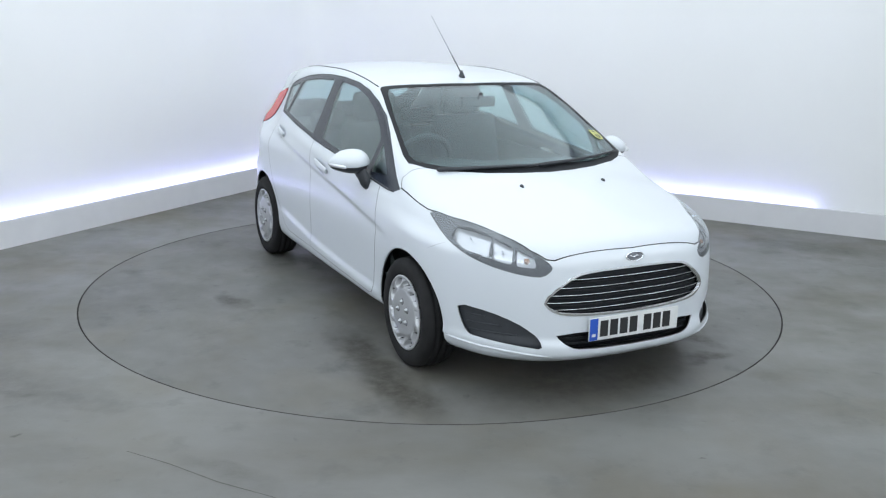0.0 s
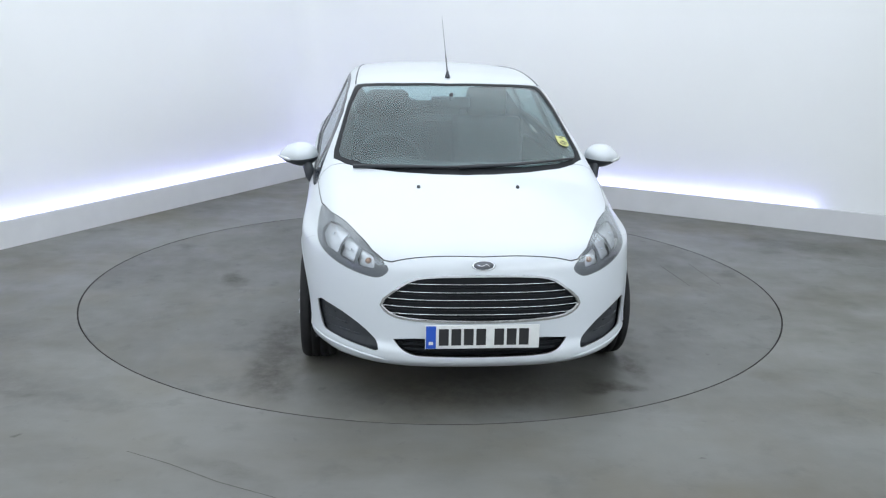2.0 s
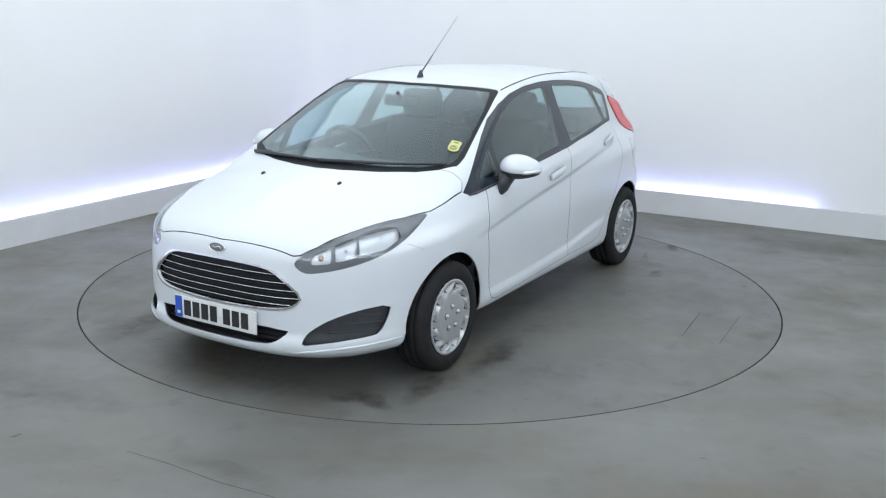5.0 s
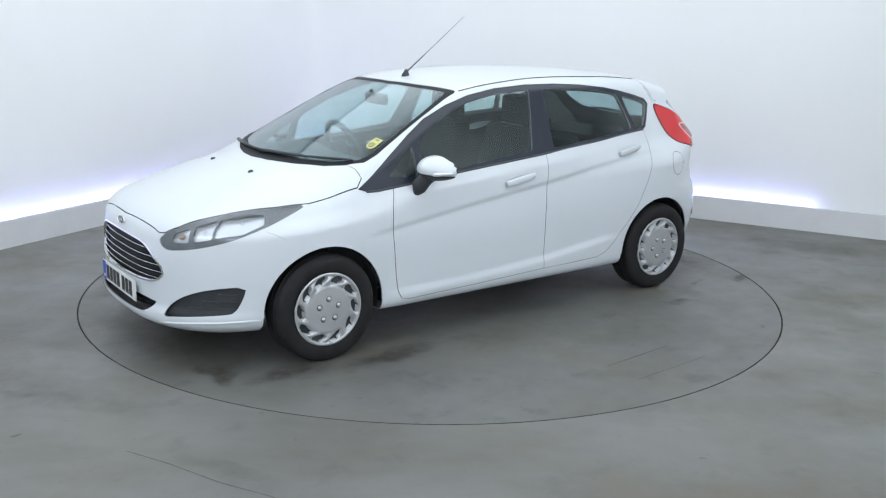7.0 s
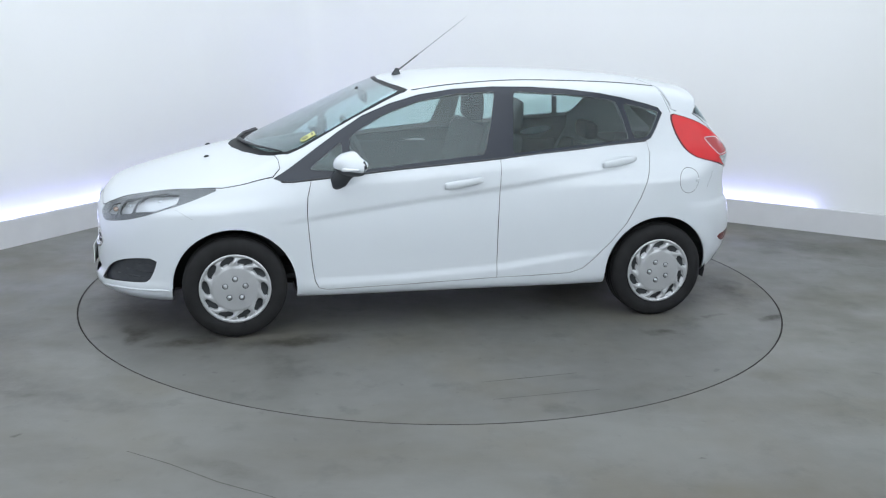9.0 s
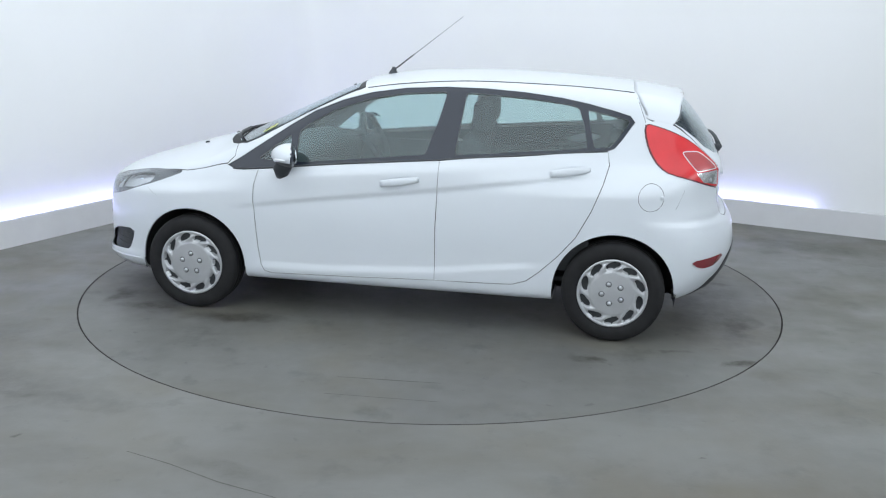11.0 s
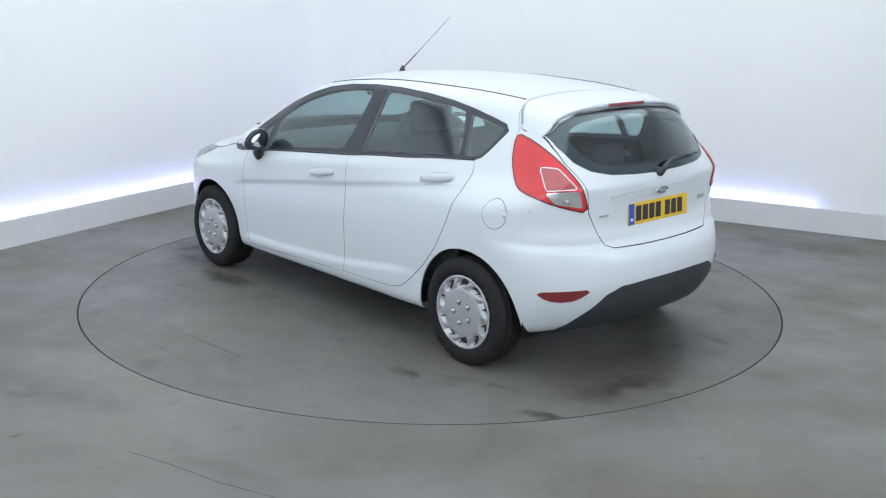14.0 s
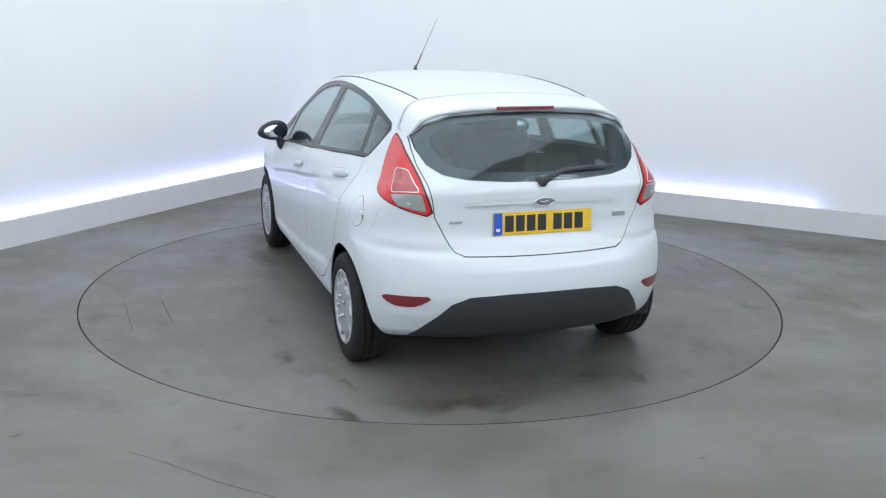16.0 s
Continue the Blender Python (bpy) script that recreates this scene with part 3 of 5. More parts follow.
def base_skin():
    """The body's whole outer surface as one grid: rays from an axis inside, fanned at both ends."""
    zc, nphi = 0.62, 340
    rays = []
    for a in np.linspace(89.3, 2, 56):
        rays.append((-1.35, -math.sin(math.radians(a)), math.cos(math.radians(a))))
    for x in np.linspace(-1.35, 1.55, 160):
        rays.append((x, 0.0, 1.0))
    for a in np.linspace(2, 89.3, 84):
        rays.append((1.55, math.sin(math.radians(a)), math.cos(math.radians(a))))
    phi = (np.arange(nphi) + 0.5) / nphi * 2 * math.pi
    o = np.array([(x, 0, zc) for x, s, c in rays for p in phi], float)
    d = np.array([(s, c * math.cos(p), c * math.sin(p)) for x, s, c in rays for p in phi])
    v = along(o, d, 1.6)
    nr = len(rays)
    f = [[r * nphi + k, r * nphi + (k + 1) % nphi, (r + 1) * nphi + (k + 1) % nphi, (r + 1) * nphi + k] for r in range(nr - 1) for k in range(nphi)]
    f.append([k for k in range(nphi)][::-1])
    f.append([(nr - 1) * nphi + k for k in range(nphi)])
    return v, f



LEFT, RIGHT, AHEAD, BACK = (0, 1, 0), (0, -1, 0), (1, 0, 0), (-1, 0, 0)
SCREEN_D, BONNET_D, LAMP_D, TAIL_D = (0.42, 0, 0.9), (0.30, 0, 0.95), (0.62, 0.62, 0.48), (-0.6, 0.76, 0.25)


def flip(d):
    return (d[0], -d[1], d[2])


def side(points):
    """An outline of (x, z) on the car's left."""
    return np.array([(x, 0.8, z) for x, z in points])


def both(points, x):
    """A closed outline of (y, z), given for one half from the centre to the centre, across the whole width."""
    half = [(x, y, z) for y, z in points]
    return np.array(half + [(a, -b, c) for a, b, c in half[::-1] if b > 1e-6])


def whole(points):
    """The same for points in space."""
    half = [tuple(p) for p in points]
    return np.array(half + [(a, -b, c) for a, b, c in half[::-1] if b > 1e-6])


# outlines of openings and panels
DLO = side([(1.022, 0.877), (0.94, 0.926), (0.781, 1.035), (0.651, 1.122), (0.52, 1.201), (0.356, 1.268), (0.191, 1.314), (-0.01, 1.345), (-0.245, 1.359),
            (-0.47, 1.358), (-0.691, 1.345), (-0.90, 1.322), (-1.043, 1.296), (-1.19, 1.262), (-1.280, 1.236), (-1.306, 1.205), (-1.246, 1.117), (-1.205, 1.066),
            (-1.17, 1.054), (-0.715, 1.017), (-0.251, 0.974), (0.353, 0.922), (0.73, 0.882), (0.914, 0.864), (0.98, 0.864)])
PANES = [fillet(side(p), 0.028) for p in (
    [(0.835, 0.922), (0.722, 1.012), (0.642, 1.070), (0.645, 0.935), (0.660, 0.914)],
    [(0.600, 1.085), (0.545, 1.130), (0.395, 1.212), (0.197, 1.281), (-0.003, 1.318), (-0.255, 1.335), (-0.225, 1.20), (-0.165, 0.995), (0.30, 0.945), (0.600, 0.915)],
    [(-0.365, 1.336), (-0.682, 1.318), (-0.895, 1.296), (-0.998, 1.278), (-1.030, 1.195), (-1.062, 1.062), (-0.70, 1.032), (-0.330, 0.998)],
    [(-1.045, 1.266), (-1.167, 1.240), (-1.285, 1.212), (-1.228, 1.122), (-1.180, 1.070), (-1.092, 1.062), (-1.072, 1.162)])]
FRONT_DOOR = side([(0.819, 0.872), (0.842, 0.781), (0.847, 0.689), (0.837, 0.562), (0.823, 0.399), (0.808, 0.306), (0.787, 0.268), (0.739, 0.256), (0.288, 0.267),
                   (-0.239, 0.285), (-0.238, 0.591), (-0.251, 0.9745), (0.353, 0.9225), (0.73, 0.8825)])
REAR_DOOR = side([(-0.251, 0.9745), (-0.238, 0.591), (-0.239, 0.285), (-0.45, 0.287), (-0.680, 0.294), (-0.764, 0.319), (-0.831, 0.373), (-0.929, 0.467), (-1.026, 0.585), (-1.104, 0.736),
                  (-1.160, 0.886), (-1.185, 0.980), (-1.172, 1.053), (-0.715, 1.0175)])
SCREEN = whole([(0.336, 0, 1.356), (0.309, 0.285, 1.353), (0.240, 0.545, 1.331), (0.262, 0.563, 1.322), (0.457, 0.606, 1.239), (0.672, 0.645, 1.134), (0.856, 0.680, 1.032), (0.938, 0.682, 0.998),
                (1.009, 0.622, 0.984), (1.086, 0.52, 0.971), (1.174, 0.333, 0.965), (1.235, 0.15, 0.964), (1.254, 0, 0.964)])
SCREEN_IN = whole([(0.358, 0, 1.348), (0.337, 0.285, 1.343), (0.290, 0.515, 1.324), (0.325, 0.543, 1.312), (0.512, 0.592, 1.229), (0.715, 0.630, 1.124), (0.882, 0.655, 1.035), (0.940, 0.642, 1.003),
                   (1.040, 0.525, 0.991), (1.118, 0.336, 0.985), (1.174, 0, 0.983)])
BONNET = whole([(1.983, 0, 0.721), (1.968, 0.279, 0.716), (1.955, 0.409, 0.698), (1.938, 0.445, 0.70), (1.882, 0.497, 0.73), (1.766, 0.550, 0.77), (1.607, 0.614, 0.801), (1.459, 0.690, 0.818),
                (1.296, 0.736, 0.828), (1.15, 0.752, 0.855), (1.022, 0.763, 0.88), (0.985, 0.740, 0.93), (0.990, 0.690, 0.965), (1.009, 0.624, 0.984), (1.086, 0.522, 0.971),
                (1.174, 0.335, 0.965), (1.235, 0.152, 0.964), (1.256, 0, 0.964)])
HEADLIGHT = rounded([(1.290, 0.736, 0.828), (1.459, 0.690, 0.818), (1.607, 0.614, 0.801), (1.766, 0.550, 0.770), (1.882, 0.497, 0.730), (1.953, 0.438, 0.682), (1.964, 0.424, 0.655), (1.948, 0.462, 0.618),
                     (1.920, 0.512, 0.617), (1.855, 0.594, 0.632), (1.772, 0.670, 0.657), (1.675, 0.728, 0.690), (1.560, 0.752, 0.728), (1.440, 0.752, 0.772)], 1)
REAR_GLASS = both([(0, 1.316), (0.147, 1.313), (0.376, 1.299), (0.518, 1.257), (0.580, 1.205), (0.578, 1.152), (0.545, 1.087), (0.484, 1.046), (0.373, 1.024), (0.185, 1.011), (0, 1.006)], -1.75)
REAR_GLASS_IN = rounded(both([(0, 1.290), (0.33, 1.272), (0.45, 1.245), (0.505, 1.205), (0.505, 1.165), (0.46, 1.10), (0.40, 1.072), (0.20, 1.052), (0, 1.048)], -1.75), 1)
TAILGATE = both([(0, 1.32), (0.147, 1.316), (0.376, 1.302), (0.520, 1.260), (0.583, 1.206), (0.590, 1.15), (0.585, 1.09), (0.558, 1.005), (0.542, 0.935), (0.528, 0.850), (0.503, 0.804), (0.462, 0.722),
                 (0.437, 0.690), (0.397, 0.674), (0.193, 0.668), (0, 0.666)], -1.8)
TAIL_LAMP = rounded([(-1.366, 0.600, 1.205), (-1.44, 0.598, 1.184), (-1.51, 0.604, 1.162), (-1.639, 0.607, 1.103), (-1.735, 0.570, 1.010), (-1.764, 0.550, 0.955), (-1.778, 0.527, 0.848),
                     (-1.710, 0.637, 0.876), (-1.640, 0.708, 0.906), (-1.515, 0.738, 0.943), (-1.452, 0.712, 0.978), (-1.386, 0.664, 1.064), (-1.358, 0.622, 1.155)], 1)
TAIL_BOX = fillet([(-1.565, 0.655, 1.060), (-1.655, 0.625, 1.062), (-1.742, 0.575, 0.968), (-1.645, 0.694, 0.960)], 0.02)
TAIL_CLEAR = fillet([(-1.640, 0.699, 0.950), (-1.752, 0.567, 0.957), (-1.764, 0.553, 0.872), (-1.680, 0.672, 0.896)], 0.015)
GRILLE = rounded(both([(0, 0.636), (0.228, 0.632), (0.318, 0.617), (0.385, 0.572), (0.462, 0.503), (0.432, 0.466), (0.376, 0.444), (0.234, 0.435), (0, 0.430)], 2.0), 1)
LOWER_GRILLE = rounded(both([(0, 0.350), (0.409, 0.347), (0.382, 0.311), (0.342, 0.282), (0.29, 0.268), (0, 0.265)], 2.0), 1)
FOG = rounded([(1.652, 0.752, 0.448), (1.672, 0.742, 0.380), (1.707, 0.724, 0.314), (1.752, 0.699, 0.306), (1.845, 0.628, 0.297), (1.940, 0.525, 0.285), (1.976, 0.470, 0.276), (1.966, 0.478, 0.312),
               (1.936, 0.505, 0.350), (1.890, 0.570, 0.396), (1.805, 0.655, 0.432)], 1)
FOG_D = (0.78, 0.6, 0.1)
DIFFUSER = both([(0, 0.497), (0.204, 0.497), (0.385, 0.489), (0.467, 0.453), (0.553, 0.355), (0.625, 0.262), (0.60, 0.235), (0, 0.235)], -1.8)
REFLECTOR_RED = rounded([(-1.650, 0.762, 0.473), (-1.768, 0.658, 0.482), (-1.848, 0.540, 0.489), (-1.796, 0.610, 0.433), (-1.750, 0.666, 0.424), (-1.699, 0.721, 0.430)], 1)


def arch(x, r=0.335):
    pts = [(x + r * math.cos(a), 0.8, 0.282 + r * math.sin(a)) for a in np.linspace(0, math.pi, 33)]
    return np.array(pts + [(x - r, 0.8, 0.05), (x + r, 0.8, 0.05)])


def body():
    v, f = base_skin()
    bm = bmesh.new()
    vs = [bm.verts.new(p) for p in v]
    for q in f:
        bm.faces.new([vs[i] for i in q])
    bm.normal_update()
    bmesh.ops.delete(bm, geom=[q for q in bm.faces if q.normal.z < -0.6 and (c := q.calc_center_median()).z < 0.32 and abs(abs(c.x) - 1.2445) < 0.34 and abs(c.y) > 0.5], context="FACES")
    gap = 0.0021
    jobs = [(SCREEN, SCREEN_D, 0), (BONNET, BONNET_D, gap), (REAR_GLASS, BACK, 0), (TAILGATE, BACK, gap), (GRILLE, AHEAD, 0), (LOWER_GRILLE, AHEAD, 0)]
    for outline, d in ((DLO, LEFT), (FRONT_DOOR, LEFT), (REAR_DOOR, LEFT), (arch(1.2445), LEFT), (arch(-1.2445), LEFT), (HEADLIGHT, LAMP_D), (FOG, FOG_D)):
        jobs += [(outline, d, gap), (mirrored(outline), flip(d), gap)]
    for outline, d, by in jobs:
        rot = basis(d)
        bm.transform(rot.transposed().to_4x4())
        bm.normal_update()
        poly = (np.array(outline) @ np.array(rot))[:, :2]
        cut(bm, grown(poly, by) if by else poly, False, True)
        bm.transform(rot.to_4x4())
    bmesh.ops.delete(bm, geom=[x for x in bm.verts if not x.link_faces], context="VERTS")
    bm.verts.index_update()
    p = np.array([x.co for x in bm.verts])
    faces = [[x.index for x in q.verts] for q in bm.faces]
    bm.free()
    p = onto(p)
    return sheet("body", p, faces, body_n(p), 0.012, (PAINT, HEADLINING), car, "gloss white painted body shell")


def surface_rod(name, points, radius, mat, parent, off=0.0, d=None, n=8, label=""):
    """A rod that follows the body's surface."""
    q = np.array(points, float)
    q = press(q, np.array(Vector(d).normalized()), off) if d else onto(q, off)
    return part(name, tube(q.tolist(), radius, n), mat, parent, label)


def ellipse(centre, u, v, n=24):
    c, u, v = np.array(centre, float), np.array(u, float), np.array(v, float)
    return np.array([c + u * math.cos(a) + v * math.sin(a) for a in np.linspace(0, 2 * math.pi, n, endpoint=False)])


def hatch_doors():
    for s, way in ((1, LEFT), (-1, RIGHT)):
        m = (lambda o: o) if s > 0 else mirrored
        grips = [((0.105, 0.817), (-0.148, 0.856)), ((-0.842, 0.916), (-1.092, 0.951))]
        bowls = [ellipse(((x0 + x1) / 2, s * 0.8, (z0 + z1) / 2), ((x0 - x1) * 0.48, 0, (z0 - z1) * 0.48), (0.004, 0, 0.033), 32) for (x0, z0), (x1, z1) in grips]
        front = panel("front_door", m(FRONT_DOOR), way, (PAINT, INNER), car, 0, 0.02, 0.013, [bowls[0]], grow=-0.0021)
        rear = panel("rear_door", m(REAR_DOOR), way, (PAINT, INNER), car, 0, 0.02, 0.013, [bowls[1]], grow=-0.0021)
        panel("window_frame", m(DLO), way, (GLOSS_BLACK, PILLAR), car, -0.003, 0.022, 0.03, [m(p) for p in PANES], label="gloss black surround and pillars of the side windows")
        for p, owner in zip(PANES, (front, front, rear, rear)):
            panel("window_pane", m(p), way, (GLASS,), owner, -0.007, 0.004, 0.04, grow=0.004)
        # rubber strip along the waist
        waist = [(x, s * 0.8, z - 0.002) for x, _, z in DLO[18:25]]
        surface_rod("waist_seal", waist, 0.006, BLACK, car, 0.0, way)
        # handles: a scooped plate and a bowed grip
        for owner, bowl, ((x0, z0), (x1, z1)) in zip((front, rear), bowls, grips):
            panel("handle_recess", bowl, way, (PAINT,), owner, 0.0, 0.003, 0.008, dish=scoop(0.022))
            ts = np.linspace(0.10, 0.97, 13)
            q = press(np.array([(x0 + (x1 - x0) * t, s * 0.8, z0 + (z1 - z0) * t + 0.006) for t in ts]), np.array(way, float), 0.0)
            q[:, 1] += s * (0.004 + 0.015 * np.sin(np.pi * ts) ** 0.5)
            bm = tube(q.tolist(), [0.008 + 0.009 * math.sin(math.pi * t) ** 0.5 for t in ts], 12)
            for i, v in enumerate(bm.verts):
                c = q[i // 12]
                v.co = Vector((v.co.x, c[1] - s * 0.004 + (v.co.y - c[1]) * 0.5, c[2] + (v.co.z - c[2]) * 1.3))
            part("door_handle", bm, PAINT, owner, "white painted pull handle")
        for x in (1.2445, -1.2445):
            ring = np.array([(x + r * math.cos(a), s * 0.8, 0.282 + r * math.sin(a)) for r, aa in ((0.352, np.linspace(0.0, math.pi, 40)), (0.3352, np.linspace(math.pi, 0.0, 40))) for a in aa])
            panel("wheel_arch_lip", ring, way, (PAINT,), car, 0.0035, 0.014, 0.02)
            lin = bmesh.new()
            rows = [[lin.verts.new((x + 0.345 * math.cos(a), s * y, 0.282 + 0.345 * math.sin(a))) for a in np.linspace(-0.21, math.pi + 0.21, 36)] for y in (0.765, 0.50)]
            for i in range(35):
                lin.faces.new((rows[0][i], rows[0][i + 1], rows[1][i + 1], rows[1][i]))
            lin.faces.new(rows[1])
            bmesh.ops.solidify(lin, geom=lin.faces, thickness=0.004)
            part("wheel_arch_liner", lin, INNER, car)


def bonnet():
    lid = panel("bonnet", BONNET, BONNET_D, (PAINT, INNER), car, 0.0, 0.012, 0.03, grow=-0.0021)
    for s in (1, -1):
        p = onto([(1.382, s * 0.251, 0.925)], 0.004)[0]
        nozzle = lathe([(0.012, -0.004), (0.011, 0.002), (0.006, 0.006)], 16, "z")
        bmesh.ops.scale(nozzle, vec=(1.3, 0.8, 1.0), verts=nozzle.verts)
        ob = part("washer_nozzle", nozzle, BLACK, lid, "black washer nozzle")
        ob.matrix_basis = Matrix.Translation(p) @ pose(0, 0, 0, 0, 12, 0)


def windscreen():
    panel("windscreen", SCREEN_IN, SCREEN_D, (SCREEN_GLASS,), car, -0.005, 0.005, 0.05, grow=0.008, label="clear windscreen glass with a faint green tint")
    panel("windscreen_border", SCREEN, SCREEN_D, (PRINT_BLACK, INNER), car, -0.0035, 0.004, 0.04, [SCREEN_IN], label="black printed border round the windscreen")
    for pts in ([(1.19, -0.03, 0.984), (1.150, 0.2, 0.986), (1.095, 0.38, 0.986), (0.975, 0.625, 0.995)], [(1.075, -0.575, 0.98), (1.150, -0.3, 0.98), (1.185, -0.1, 0.984), (1.180, 0.05, 0.99)]):
        arm = surface_rod("wiper", pts, [0.011, 0.009, 0.007, 0.005], BLACK, car, 0.014, SCREEN_D, 8, "black wiper arm at the foot of the windscreen")
        surface_rod("blade", [(x - 0.012, y, z) for x, y, z in pts], 0.005, RUBBER, arm, 0.004, SCREEN_D)
    low, slope = np.array((0.835, 0.598, 1.075)), np.array((-0.87, -0.13, 0.49))
    shape = [low + slope * u + np.array((0, v, 0)) for u, v in [(0.062, -0.029), (0.062, 0.029)] + [(-0.030 * math.sin(a), 0.031 * math.cos(a)) for a in np.linspace(0, math.pi, 13)]]
    panel("sticker", shape, SCREEN_D, (STICKER,), car, 0.001, 0.003, 0.02, label="small yellow sticker inside the windscreen")
    bar = [low + slope * u + np.array((0, v, 0)) for u, v in ((0.042, -0.012), (0.042, 0.012), (0.050, 0.012), (0.050, -0.012))]
    panel("printed_bar", bar, SCREEN_D, (INK,), car, 0.0022, 0.001, 0.02)
    for w in (0.018, 0.011):
        o = ellipse((0.835, 0.598, 1.075), (w * 0.9, 0, -w * 0.5), (0, w * 1.1, 0), 16)
        i = ellipse((0.835, 0.598, 1.075), ((w - 0.003) * 0.9, 0, -(w - 0.003) * 0.5), (0, (w - 0.003) * 1.1, 0), 16)
        panel("printed_ring", o, SCREEN_D, (INK,), car, 0.0022, 0.001, 0.02, [i])


def roof_parts():
    for s in (1, -1):
        line = [(0.225, s * 0.553, 1.33), (0.0, s * 0.545, 1.36), (-0.3, s * 0.530, 1.38), (-0.7, s * 0.512, 1.38), (-1.0, s * 0.490, 1.37), (-1.29, s * 0.466, 1.345)]
        q = onto(rounded(line, 2, False), 0.0)
        part("roof_strip", tube(q.tolist(), 0.0040, 8), BLACK, car, "black rubber strip along the roof edge")
    base = onto([(0.215, 0, 1.375)])[0]
    foot = lathe([(0.020, -0.006), (0.019, 0.004), (0.012, 0.022), (0.007, 0.040)], 20, "z")
    bmesh.ops.scale(foot, vec=(1.5, 0.85, 1), verts=foot.verts)
    f = part("aerial", foot, BLACK, car, "thin black rod aerial on the roof")
    f.matrix_basis = Matrix.Translation(base) @ pose(0, 0, 0, 0, -8, 0)
    top = np.array((-0.225, 0, 1.742))
    q = [base + (top - base) * t + np.array((0, 0, 0.018)) * (1 - t) for t in (0, 0.12, 0.3, 0.31, 0.6, 1.0)]
    part("aerial_rod", tube(q, [0.005, 0.0045, 0.004, 0.0020, 0.0015, 0.0011], 8), AERIAL, car)
    # tailgate spoiler: the roof's rear end drawn out to a lip, with fins down both sides of the window
    edge = curve([0, 0.2, 0.38, 0.50, 0.56, 0.60, 0.68], [0, 0.2, 0.38, 0.482, 0.532, 0.560, 0.588], 0, 0.68)
    back = curve([0, 0.2, 0.38, 0.50, 0.56, 0.60, 0.68], [-1.575, -1.572, -1.562, -1.552, -1.546, -1.545, -1.510], 0, 0.68)
    high = curve([0, 0.2, 0.38, 0.50, 0.56, 0.60, 0.68], [1.342, 1.339, 1.325, 1.303, 1.281, 1.255, 1.198], 0, 0.68)
    ahead = curve([0, 0.38, 0.56, 0.68], [0.295, 0.275, 0.222, 0.145], 0, 0.68)
    bm = bmesh.new()
    rows = []
    for k in np.linspace(-0.68, 0.68, 69):
        a, sg = abs(k), 1 if k >= 0 else -1
        lip = np.array((np.interp(a, *back), sg * np.interp(a, *edge), np.interp(a, *high)))
        fade = np.clip((0.68 - a) / 0.12, 0, 1)
        lip = lip if fade >= 1 else lip * fade + onto([lip], 0.002)[0] * (1 - fade)
        lead = onto([lip + np.array((np.interp(a, *ahead), 0, 0.03))], 0.0004)[0]
        row = [lead]
        for t in np.linspace(0.12, 0.96, 8):
            q = lead + (lip - lead) * t
            row.append(onto([q], 0.0008)[0] * (1 - t**3) + q * t**3)
        drop = np.array((0.004, -sg * 0.012 * np.clip((a - 0.4) / 0.15, 0, 1), -0.017))
        row += [lip, lip + drop * (0.25 + 0.75 * fade)]
        row.append(onto([lip + np.array((0.05, -sg * 0.03 * np.clip((a - 0.4) / 0.15, 0, 1), -0.035))], -0.003)[0])
        rows.append([bm.verts.new(p) for p in row])
    for a, b in zip(rows, rows[1:]):
        for i in range(len(a)):
            j = (i + 1) % len(a)
            bm.faces.new((a[i], a[j], b[j], b[i]))
    bm.faces.new(rows[0])
    bm.faces.new(rows[-1][::-1])
    bmesh.ops.recalc_face_normals(bm, faces=bm.faces)
    part("spoiler", bm, PAINT, car, "white roof spoiler over the rear window")
    part("brake_light", box(0.020, 0.305, 0.015, (-1.566, 0, 1.3325), 0.003), DARK_RED, car, "red high brake light in the spoiler")


